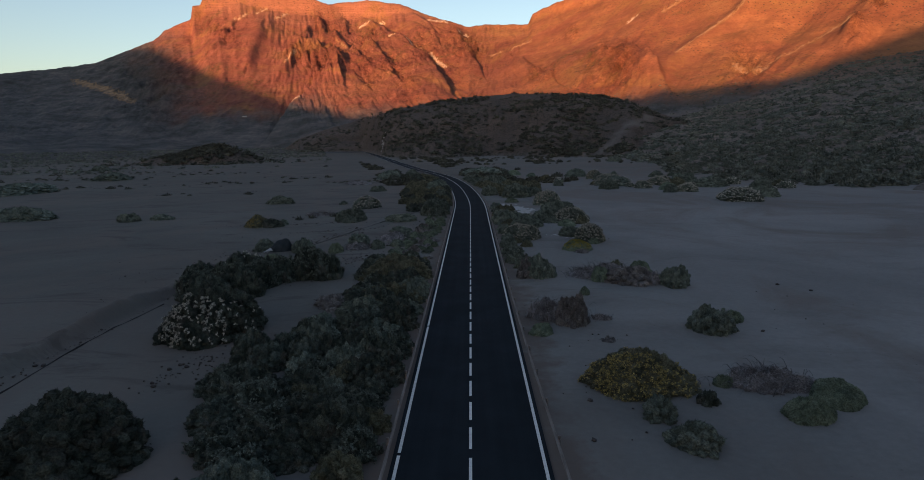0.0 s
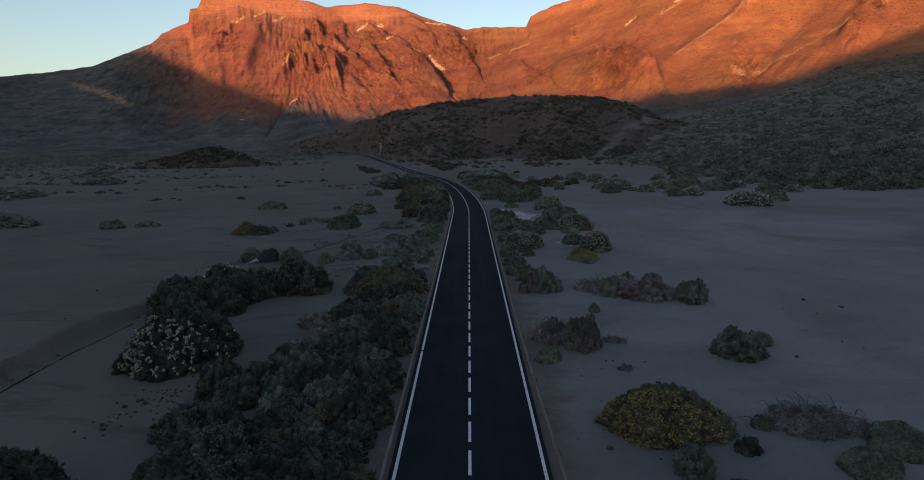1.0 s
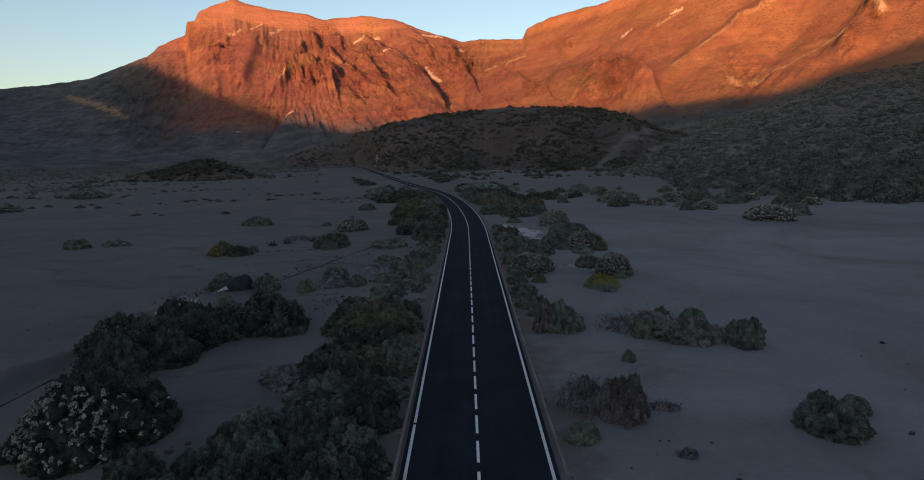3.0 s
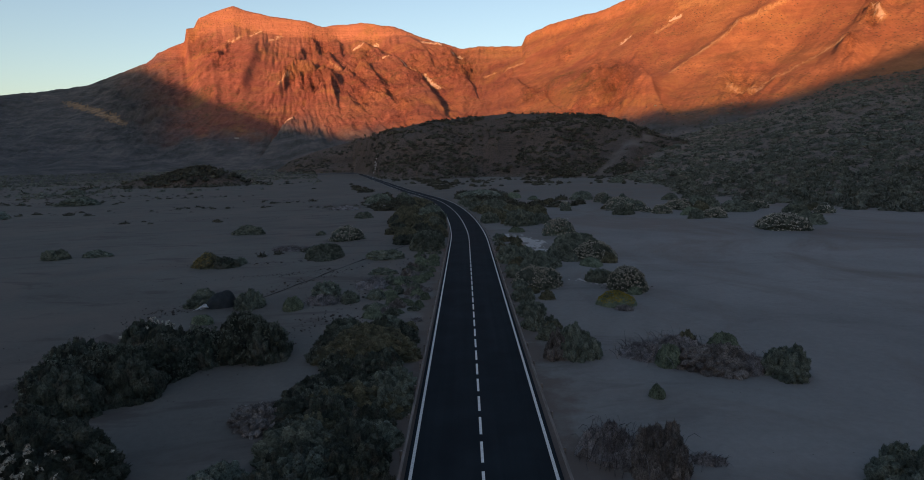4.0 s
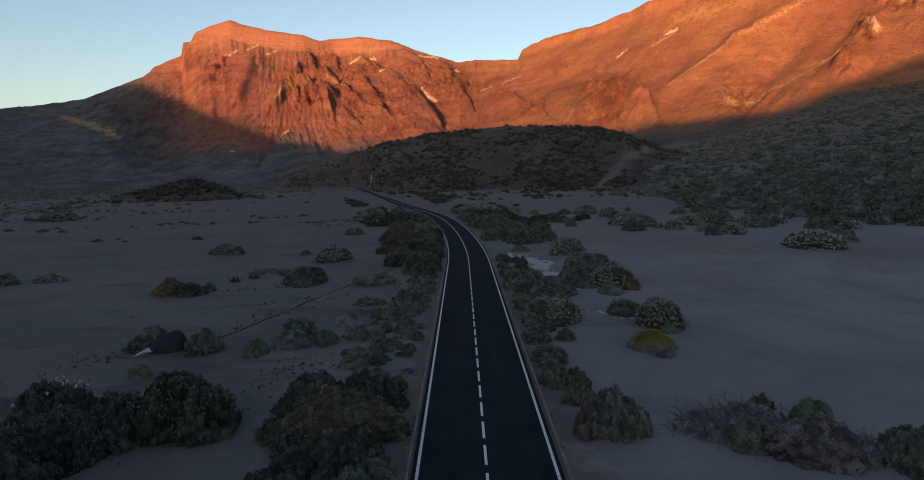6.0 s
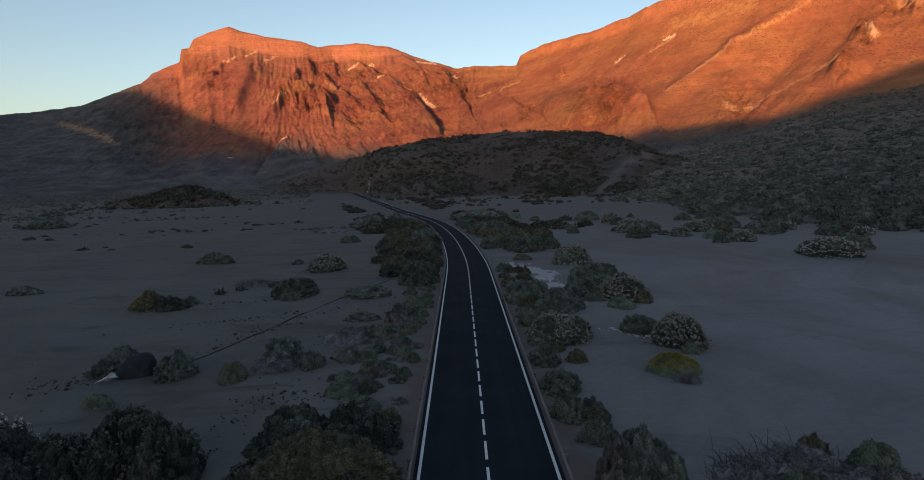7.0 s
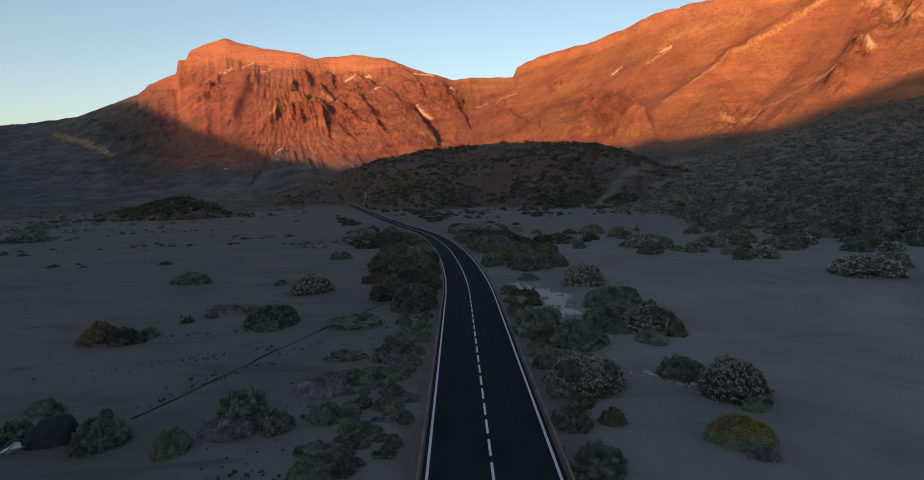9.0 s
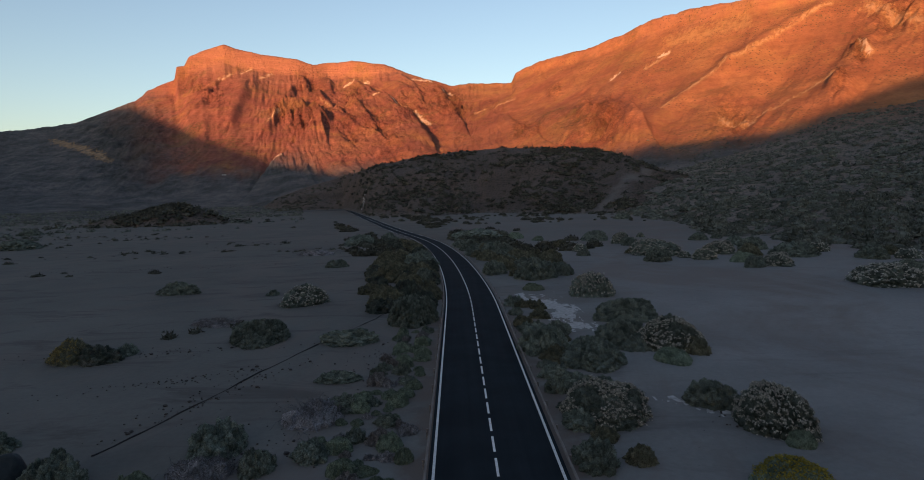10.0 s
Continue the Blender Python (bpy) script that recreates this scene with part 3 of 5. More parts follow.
def hill(name, az0, az1, columns, r0, r1, rows, height, material, label, power=1.0):
    a, k = np.meshgrid(np.radians(np.linspace(az0, az1, columns)), np.linspace(0, 1, rows) ** power)
    r = r0 + (r1 - r0) * k
    x, y = polar(a, r)
    me = grid_mesh(name, x, y, height(a, r), material, height is not rim_height)
    if height is not rim_height:
        me.attributes.new("sandy", "FLOAT", "POINT").data.foreach_set("value", sandy(x, y).reshape(-1).astype(np.float32))
    else:
        me.attributes.new("grown", "FLOAT", "POINT").data.foreach_set("value", rim_grown(a, r).reshape(-1).astype(np.float32))
        me.attributes.new("craggy", "FLOAT", "POINT").data.foreach_set("value", rim_rough(rim_frame(a, r)[0], rim_frame(a, r)[4]).reshape(-1).astype(np.float32))
        me.attributes.new("pale", "FLOAT", "POINT").data.foreach_set("value", rim_pale(a, r).reshape(-1).astype(np.float32))
    return tagged(new(name, me), label, "mountain", kind="structure")


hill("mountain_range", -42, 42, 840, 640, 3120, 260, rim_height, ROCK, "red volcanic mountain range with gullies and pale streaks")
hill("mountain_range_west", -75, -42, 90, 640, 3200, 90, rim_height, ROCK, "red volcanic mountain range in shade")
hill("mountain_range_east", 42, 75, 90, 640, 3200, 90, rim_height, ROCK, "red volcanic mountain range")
hill("foothill", -18, 29, 240, 405, 1300, 150, knoll_height, HILL, "dark scrub-covered foothill at the foot of the mountain")
hill("scrub_slope", 11, 75, 260, 118, 1250, 150, flank_height, SLOPE, "long hillside dotted with low dry scrub")


def mound_z(x, y):
    d = np.hypot((x + 200) / 40, (y - 462) / 34)
    tail = np.hypot((x + 224) / 42, (y - 458) / 26)
    rise = np.maximum(15.0 * np.clip(1 - d, 0, 1) ** 0.75, 7.5 * np.clip(1 - tail, 0, 1) ** 0.7)
    return rise + 3.5 * (fractal(x / 9, y / 9, 3, 71) - 0.5) * (rise > 0) - 0.6


mx, my = np.meshgrid(np.linspace(-270, -156, 72), np.linspace(426, 498, 46))
tagged(new("mound", grid_mesh("mound", mx, my, mound_z(mx, my), HILL)), "low dark mound overgrown with scrub on the plain", "mound", kind="structure")

# the caldera rim behind, whose shadow lies over the plain
# unseen, inferred from its shadow; set nearer to hold back the sky glow
BACK = 950.0
SHADE = table("-3500:760 -1930:591 -1324:376 -1098:302 -901:238 -688:200 -532:190 -382:200 -184:190 -21:196 40:208 120:208 215:211 355:272 483:326 700:358 3500:360")


def caldera_rim():
    u, w = np.meshgrid(np.linspace(-3600, 3600, 240), np.array([-900, -600, -350, -150, -60, 0, 40, 100, 200, 330, 450]))
    crest = np.interp(u, *SHADE) + BACK * math.tan(SUN_UP)
    z = crest * (1 - np.clip(np.where(w > 0, 2 * w, -w) / 900, 0, 1)) ** 1.2 + 30 * (fractal(u / 120, w / 120, 4, 81) - 0.5) * (w != 0)
    v = -BACK + w
    x, y = u * ACROSS.x + v * ALONG.x, u * ACROSS.y + v * ALONG.y
    z = np.where((w < -790) | (w > 440), -5, np.minimum(z, crest))
    tagged(new("caldera_rim", grid_mesh("caldera_rim", x, y, z, ROCK)), "dark crater rim standing against the low sun", "mountain", kind="structure")


caldera_rim()


# ---- road ----
def strip(name, x0, x1, y, top, bottom, material):
    """A slab between two offsets from the road's middle."""
    y = np.asarray(y, float)
    h = heading(y)
    verts = []
    for off, z in ((x0, bottom), (x0, top), (x1, top), (x1, bottom)):
        verts += list(zip(road_x(y) + off * np.cos(h), y + off * np.sin(h), np.full(len(y), z)))
    n = len(y)
    faces = []
    for i in range(n - 1):
        for k in range(3):
            faces.append((k * n + i, k * n + i + 1, (k + 1) * n + i + 1, (k + 1) * n + i))
    faces += [(0, n, 2 * n, 3 * n), (n - 1, 4 * n - 1, 3 * n - 1, 2 * n - 1)]
    return mesh_of(name, verts, faces, material)


def stations(a, b):
    inner = [v for v in ROAD_Y if a < v < b]
    return [a, *inner, b]


road = tagged(new("road", strip("road", -3.36, 3.36, stations(-55, 880), 0.05, -0.2, ASPHALT)), "smooth black asphalt road with fresh white markings", "road", kind="structure")
for a, b in ((-55, 5.35), (5.6, 24.0), (24.25, 160), (160, 880)):
    part("edge_line", strip("edge_line", -3.18, -3.04, stations(a, b), 0.054, 0.02, PAINT), road)
for a, b in ((-55, 160), (160, 880)):
    part("edge_line", strip("edge_line", 3.04, 3.18, stations(a, b), 0.054, 0.02, PAINT), road)
y = 5.87 - 2.84 * 10
while y < 111:
    part("dash", strip("dash", -0.065, 0.065, [y, y + 2.05], 0.054, 0.02, PAINT), road)
    y += 2.84
part("centre_line", strip("centre_line", -0.06, 0.06, stations(111.5, 880), 0.054, 0.02, PAINT), road)


# ---- timber guard rails ----
def tube(name, a, b, radius, sides, material, bend=0.0):
    a, b = Vector(a), Vector(b)
    q = (b - a).to_track_quat("Z", "Y")
    verts, rings = [], 3
    for i in range(rings):
        k = i / (rings - 1)
        c = a.lerp(b, k) + Vector((0, 0, bend * math.sin(math.pi * k)))
        for s in range(sides):
            ang = 2 * math.pi * s / sides
            verts.append(c + q @ Vector((math.cos(ang) * radius, math.sin(ang) * radius, 0)))
    faces = [(i * sides + s, i * sides + (s + 1) % sides, (i + 1) * sides + (s + 1) % sides, (i + 1) * sides + s) for i in range(rings - 1) for s in range(sides)]
    faces += [tuple(range(sides))[::-1], tuple(range((rings - 1) * sides, rings * sides))]
    return mesh_of(name, verts, faces, material)


def guard_rail(offset, outward, length):
    rail = tagged(new("guard_rail"), "low weathered timber guard rail on short posts along the road", "guard rail", "guard rails")
    rng = random.Random(5 + outward)
    y = -22.0
    last = None
    while y < length:
        h, off = float(heading(y)), float(np.interp(y, *offset))
        x = float(road_x(y)) + off * math.cos(h)
        top = Vector((x, y + off * math.sin(h), 0.48 + rng.uniform(-0.025, 0.025)))
        out = Vector((outward * 0.14, 0, 0))
        part("post", tube("post", (top.x + out.x, top.y, -0.15), (top.x + out.x, top.y, 0.56), 0.075, 8, TIMBER), rail)
        if last is not None:
            part("beam", tube("beam", last + Vector((0, 0.012, 0)), top - Vector((0, 0.012, 0)), 0.072, 8, TIMBER, rng.uniform(-0.02, 0.01)), rail)
        last = top
        y += 4.0 if y < 120 else 8.0
    return rail


guard_rail(([0, 60], [-3.52, -3.46]), -1, 260)
guard_rail(([-10, 3, 16, 32, 60], [4.0, 3.82, 3.6, 3.5, 3.48]), 1, 260)


# ---- shrubs ----
def lobes_for(rng, r, h, count):
    """Overlapping domes that make up one bush: (centre, radii)."""
    out = [(np.array([0, 0, 0.0]), np.array([0.80 * r, 0.78 * r, 0.94 * h]))]
    for k in range(count):
        a = 2 * math.pi * (k + rng.uniform(-0.3, 0.3)) / count
        d = rng.uniform(0.34, 0.52) * r
        s = rng.uniform(0.40, 0.54) * r
        out.append((np.array([d * math.cos(a), d * math.sin(a), 0.0]), np.array([s, s, rng.uniform(0.55, 0.95) * h])))
    return out


balls = {}


def ball_of(fine):
    """Directions and faces of the upper part of a ball."""
    if fine not in balls:
        bm = bmesh.new()
        bmesh.ops.create_icosphere(bm, subdivisions=fine, radius=1.0)
        v = np.array([w.co[:] for w in bm.verts])
        f = np.array([[w.index for w in g.verts] for g in bm.faces])
        bm.free()
        f = f[(v[f][:, :, 2] > -0.13).all(1)]
        kept, f = np.unique(f, return_inverse=True)
        balls[fine] = (v[kept], f.reshape(-1, 3))
    return balls[fine]


def noise_3d(p, seed):
    """Value noise from 0 to 1 at points n x 3."""
    i = np.floor(p)
    f = p - i
    f = f * f * (3 - 2 * f)
    total = 0.0
    for dx, dy, dz in itertools.product((0, 1), repeat=3):
        w = np.abs(1 - dx - f[:, 0]) * np.abs(1 - dy - f[:, 1]) * np.abs(1 - dz - f[:, 2])
        total = total + w * lattice(i[:, 0] + dx + 57.0 * (i[:, 2] + dz), i[:, 1] + dy, seed)
    return total


def dome(rng, lobes, fine, knot, swell, rough):
    """The outside of a bush: rounded heads of foliage about knot metres apart, with creases between them.
    Returns points, faces, outward directions, how far up on its head each point lies (0 to 1), and a shade for each head."""
    d, faces = ball_of(fine)
    far, out = np.zeros(len(d)), d.copy()
    for c, s in lobes:
        a, b, k = ((d / s) ** 2).sum(1), (d * c / s ** 2).sum(1), ((c / s) ** 2).sum() - 1
        disc = b * b - a * k
        t = np.where(disc > 0, (b + np.sqrt(np.maximum(disc, 0))) / a, 0)
        n = (d * t[:, None] - c) / s ** 2
        n /= np.linalg.norm(n, axis=1)[:, None] + 1e-9
        out = np.where((t > far)[:, None], n, out)
        far = np.maximum(far, t)
    p = d * far[:, None]
    size = float(np.max(far))
    p = p + out * (noise_3d(p * 2.2 / size + 7, int(rng.integers(99))) - 0.5)[:, None] * 0.30 * size * np.clip(p[:, 2:] / size + 0.35, 0, 1)
    # heads: seeds spread evenly over the outside
    free, seeds = np.ones(len(p), bool), []
    for i in rng.permutation(len(p)):
        if free[i]:
            seeds.append(i)
            free &= ((p - p[i]) ** 2).sum(1) > (knot * rng.uniform(0.75, 1.2)) ** 2
    near, which = np.full(len(p), 1e9), np.zeros(len(p), int)
    for j, i in enumerate(seeds):
        q = ((p - p[i]) ** 2).sum(1)
        which = np.where(q < near, j, which)
        near = np.minimum(near, q)
    top = np.sqrt(np.clip(1 - near / (0.66 * knot) ** 2, 0, 1))
    lift = rng.uniform(0.55, 1.3, len(seeds))[which]
    heart = p[np.array(seeds)][which] - out[np.array(seeds)][which] * 0.35 * knot
    up = out + np.array([0, 0, 0.15])
    p = p + up * (swell * knot * (top * lift - 0.55))[:, None] + rng.normal(size=p.shape) * rough
    p[:, :2] *= 1.07 - 0.20 * np.clip(p[:, 2:] / (p[:, 2].max() + 1e-6), 0, 1)
    heart[:, :2] *= 1.07 - 0.20 * np.clip(heart[:, 2:] / (p[:, 2].max() + 1e-6), 0, 1)
    away = p - heart
    away /= np.linalg.norm(away, axis=1)[:, None] + 1e-9
    p[:, 2] = np.where(d[:, 2] < 0.02, -0.08, np.maximum(p[:, 2], -0.02))
    return p, faces, away, top, rng.random(len(seeds))[which]


def dome_mesh(p, faces, tone, material):
    me = mesh_of("foliage_mass", p, faces, material)
    me.attributes.new("tone", "FLOAT", "POINT").data.foreach_set("value", (0.1 + 1.1 * tone).astype(np.float32))
    return me


def fringe(rng, p, faces, away, top, tone, count, length):
    """Short leafy sprigs that stand out of the heads."""
    grown = faces[top[faces].mean(1) > 0.38]
    f = grown[rng.integers(0, len(grown), count)]
    w = rng.dirichlet((1, 1, 1), count)[:, :, None]
    root, d = (p[f] * w).sum(1), (away[f] * w).sum(1)
    d = d + rng.normal(size=d.shape) * 0.45 + np.array([0, 0, 0.25])
    d /= np.linalg.norm(d, axis=1)[:, None]
    side = np.cross(d, rng.normal(size=d.shape))
    side /= np.linalg.norm(side, axis=1)[:, None] + 1e-6
    long = length * rng.uniform(0.6, 1.4, (count, 1))
    tri = np.stack([root - side * long * 0.20 - d * long * 0.3, root + side * long * 0.20 - d * long * 0.3, root + d * long], 1)
    tri[:, :, 2] = np.maximum(tri[:, :, 2], 0.0)
    return tri, 0.1 + 1.2 * tone[f[:, 0]]


def sprigs(rng, spots, outs, clump, blades, length, width, up=0.35, cover=0.55):
    """Leafy tufts: sprigs that fan out of every clump, and a share (cover) of small leaves laid round it. Returns triangles and tones."""
    n = len(spots)
    d = rng.normal(size=(n, blades, 3)) * 0.75 + outs[:, None, :] * 1.0
    d[..., 2] += up
    d /= np.linalg.norm(d, axis=2)[..., None]
    size = clump * rng.uniform(0.75, 1.2, size=(n, 1, 1))
    side = np.cross(d, rng.normal(size=(n, blades, 3)))
    side /= np.linalg.norm(side, axis=2)[..., None] + 1e-6
    vary = rng.uniform(0.65, 1.3, size=(n, blades, 1))
    root = spots[:, None, :] + d * size * rng.uniform(0.0, 0.55, size=(n, blades, 1))
    fan = np.stack([root - side * width * vary, root + side * width * vary, root + d * length * vary], axis=2)
    # leaves that lie round the tuft, facing outwards
    other = np.cross(d, side) + d * rng.normal(size=(n, blades, 1)) * 0.45
    at = spots[:, None, :] + d * size * rng.uniform(0.75, 1.0, size=(n, blades, 1))
    flat = np.stack([at - side * width * 1.5 * vary, at + side * width * 1.5 * vary, at + other * width * 3.0 * vary], axis=2)
    lie = np.arange(blades) < blades * cover
    tri = np.where(lie[None, :, None, None], flat, fan).reshape(-1, 3, 3)
    tri[:, :, 2] = np.maximum(tri[:, :, 2], 0.0)
    return tri, np.repeat(0.4 + 0.9 * rng.random(n), blades)


def twig_mesh(rng, r, h, count, thick, material, fallen=0.4):
    """Bare arching twigs, three-sided and tapering."""
    verts, faces = [], []
    for _ in range(count):
        a = rng.uniform(0, 2 * math.pi)
        base = np.array([rng.normal() * 0.36 * r, rng.normal() * 0.36 * r, 0.0])
        out = np.array([math.cos(a), math.sin(a), 0.0])
        reach, rise = rng.uniform(0.25, 0.6) * r, rng.uniform(0.40, 0.80) * h
        droop = rng.uniform(0, fallen) * h
        wob = rng.normal(size=3) * 0.1 * r
        pts = []
        for i in range(5):
            k = i / 4
            pts.append(base + out * reach * k ** 1.2 + np.array([0, 0, rise * math.sin(k * 1.9) / 0.95 - droop * k * k]) + wob * k * k)
        start = len(verts)
        for i, p in enumerate(pts):
            w = thick * (1.1 - 0.9 * i / 4)
            p[2] = max(p[2], 0.01)
            for s in range(3):
                b = 2.09 * s + a
                verts.append((p[0] + math.cos(b) * w, p[1] + math.sin(b) * w * 0.7, p[2] + math.sin(b + 1) * w))
        for i in range(4):
            for s in range(3):
                faces.append((start + i * 3 + s, start + i * 3 + (s + 1) % 3, start + i * 3 + 3 + (s + 1) % 3, start + i * 3 + 3 + s))
    return mesh_of("twigs", verts, faces, material)


def leafy(name, tufts, material):
    return triangles(name, tufts[0], material, tufts[1])


KINDS = {
    # name, leaves, flower share, height to radius, words
    "broom": ("broom_shrub", BROOM, 0.0, 0.8, "grey-green broom shrub with dense rounded crown"),
    "deep": ("dense_shrub", DEEP, 0.0, 0.8, "dense dark green broom shrub with lumpy rounded crown"),
    "olive": ("olive_shrub", OLIVE, 0.0, 0.8, "brownish olive broom shrub, partly dried out"),
    "flowered": ("flowering_shrub", DEEP, 0.30, 0.8, "grey-green broom shrub tipped with pale dry flower heads"),
    "tipped": ("dense_shrub", DEEP, 0.15, 0.8, "dense dark green broom shrub with paler dry tips"),
    "blooming": ("flowering_shrub", BROOM, 0.40, 0.8, "grey-green broom shrub covered with pale dry flower heads"),
    "yellowish": ("yellow_shrub", OLIVE, 0.5, 0.8, "half-dry shrub with yellow-ochre sprig tips"),
    "golden": ("cushion_shrub", MAT, 0.5, 0.6, "low golden-green cushion shrub"),
    "mat": ("cushion_shrub", MAT, 0.0, 0.7, "small fresh green cushion shrub"),
    "dry": ("dry_shrub", DRY, 0.0, 0.7, "dried-out brown shrub, low and matted"),
    "dead": ("dead_shrub", TWIG, 0.0, 0.7, "dead grey shrub of bare arching twigs"),
}
CLASSES = (0.6, 1.1, 1.9, 3.2, 5.5)
models = {}


def model(kind, size, variant, far=False):
    """One bush of a kind and size class, kept to be copied."""
    key = (kind, size, variant, far)
    if key in models:
        return models[key]
    name, leaves, flowers, tall, words = KINDS[kind]
    rng = np.random.default_rng(hash_of(kind) * 100 + size * 10 + variant)
    r = CLASSES[size]
    h = tall * r
    bush = tagged(new(name), words + " on dark sand", "shrub", "shrubs of the plain")
    lobes = lobes_for(rng, r, h, 3 + size // 2)
    if kind == "dead":
        # a low heap of broken stems with long arching twigs over it
        low = [(c, s * np.array([0.92, 0.92, 0.58])) for c, s in lobes]
        knot = (0.22, 0.28, 0.34, 0.42, 0.8)[size]
        p, faces, away, top, tone = dome(rng, low, (3, 4, 4, 5, 5)[size] - (1 if far else 0), knot, 0.8, 0.16 * knot)
        part("branch_mass", dome_mesh(p, faces, tone, TWIG), bush)
        tagged(part("dry_foliage", leafy("dry_foliage", fringe(rng, p, faces, away, top, tone, (200, 400, 800, 1500, 1500)[size], 0.10 + 0.02 * size), TWIG), bush), "dry grey sprigs", kind="stuff")
        tagged(part("twig_tangle", twig_mesh(rng, r, h, (60, 120, 200, 280, 280)[size], 0.012 + 0.005 * size, TWIG, 0.75), bush), "bare arching grey twigs", kind="stuff")
    else:
        cushion = kind in ("mat", "golden")
        fine = (4, 5, 5, 6, 6)[size] - (1 if far else 0)
        knot = (0.21, 0.32, 0.38, 0.38, 0.62)[size] * (0.6 if cushion else 1.0) * (1.35 if far else 1.0)
        blade = (0.08, 0.09, 0.10, 0.11, 0.20)[size] * (0.7 if cushion else 1.0) * (1.5 if far else 1.0)
        count = (350, 850, 1800, 5000, 5000)[size] // (2 if far else 1)
        p, faces, away, top, tone = dome(rng, lobes, fine, knot, 0.40 if cushion else 0.88, 0.08 * knot)
        part("foliage_mass", dome_mesh(p, faces, tone, leaves), bush)
        part("crown", leafy("crown", fringe(rng, p, faces, away, top, tone, count, blade), leaves), bush)
        if kind == "dry":
            tagged(part("twig_tangle", twig_mesh(rng, 0.9 * r, 0.95 * h, (30, 60, 110, 160, 160)[size], 0.012 + 0.004 * size, TWIG, 0.5), bush), "bare arching grey twigs", kind="stuff")
        if flowers:
            gap = knot * (0.62 if far else 0.72)
            side = np.array([-0.8, -0.3, 0.45])
            patch = noise_3d(p * 2.0 / r + 9, 5) - 0.5
            facing, chance = away @ (side / np.linalg.norm(side)), rng.random(len(p))
            if kind == "golden":
                want = (p[:, 2] + 0.3 * r * patch > 0.34 * h) & (chance < 0.6)
                tri = sprigs(rng, p[want], away[want], gap * 0.6, 6, gap * 0.55, gap * 0.16, 0.7)
                tagged(part("flower_cover", leafy("flower_cover", tri, GOLD), bush), "golden-yellow blossom", kind="stuff")
            elif kind == "yellowish":
                want = (facing > 0.08) & (patch > -0.16) & (top > 0.3) & (chance < 0.5)
                tri = sprigs(rng, p[want], away[want], gap * 0.45, 9, gap * 0.34, gap * 0.10, 0.9)
                tagged(part("tip_cover", leafy("tip_cover", tri, YELLOWISH), bush), "yellow-ochre sprig tips", kind="stuff")
            else:
                if far or kind in ("blooming", "tipped"):
                    facing, patch = away[:, 2] - 0.1, patch + 0.15
                want = (facing > 0.1) & (patch > -0.06) & (top > 0.55) & (chance < (0.7 if far else 0.45 if kind == "blooming" else 0.35 if kind == "tipped" else 0.30))
                tri = sprigs(rng, p[want] + away[want] * 0.03, away[want], gap * 0.42, 14 if far else 11, gap * 0.36, gap * (0.15 if far else 0.11), 0.4)
                if kind == "tipped":
                    tagged(part("tip_cover", leafy("tip_cover", tri, BROOM), bush), "paler grey-green sprig tips", kind="stuff")
                else:
                    tagged(part("flower_cover", leafy("flower_cover", tri, FLOWER), bush), "pale dry flower heads", kind="stuff")
    bush.location = (0, 0, 0)
    models[key] = bush
    return bush


def hash_of(word):
    return sum(ord(c) * (i + 1) for i, c in enumerate(word)) % 97


used = set()
turns = random.Random(4)


def shrub(kind, x, y, rx, ry, h, quarter=None):
    """A bush of these half-widths and height, standing on the ground."""
    mean = math.sqrt(rx * ry)
    # clear of the road and its rails
    off = x - float(road_x(y))
    least = 3.9 + 0.80 * rx
    if abs(off) < least:
        x = float(road_x(y)) + math.copysign(least, off)
    size = min(range(5), key=lambda i: abs(math.log(CLASSES[i] / mean)))
    variant = turns.randrange(2) if size < 4 else 0
    far = y > 95
    base = model(kind, size, variant, far)
    r, tall = CLASSES[size], KINDS[kind][3] * CLASSES[size]
    # lie square to the road, turned by quarters so that the widths keep their axes
    quarter = turns.choice((0, 1, 2, 3)) if quarter is None else quarter
    sx, sy = (rx, ry) if quarter % 2 == 0 else (ry, rx)
    m = pose(x, y, float(ground_z(x, y)) - 0.03, 0, 0, 90 * quarter + turns.uniform(-14, 14)) @ Matrix.Diagonal((sx / r, sy / r, h / tall, 1))
    if (kind, size, variant, far) not in used:
        used.add((kind, size, variant, far))
        base.matrix_world = m
        return base
    ob = copy_thing(base, Matrix.Identity(4))
    ob.matrix_basis = m
    return ob


shrub("golden", 13.3, 55.5, 2.0, 1.7, 1.15)
shrub("deep", 12.2, 10.6, 0.6, 0.6, 0.6)
shrub("dead", 16.2, 12.9, 2.6, 1.9, 1.3)
shrub("mat", 13.9, 12.9, 0.7, 0.6, 0.6)
shrub("dead", 9.3, 20.5, 0.59, 0.5, 0.4)
shrub("dead", 9.9, 25.5, 0.99, 0.59, 0.6)
shrub("dead", 5.9, 26.4, 1.6, 1.9, 1.9)
shrub("dry", -11.4, 30.6, 1.6, 2.0, 0.9)
shrub("dead", 13.4, 53.4, 0.92, 0.92, 0.6)
shrub("dead", -14.6, 58.2, 2.1, 1.8, 1.3)
shrub("dead", -10.6, 65.6, 1.9, 2.6, 1.5)
shrub("dead", -28.3, 96.0, 3.2, 1.9, 1.1)
shrub("dead", -36.9, 182.6, 5.4, 3.3, 1.9)
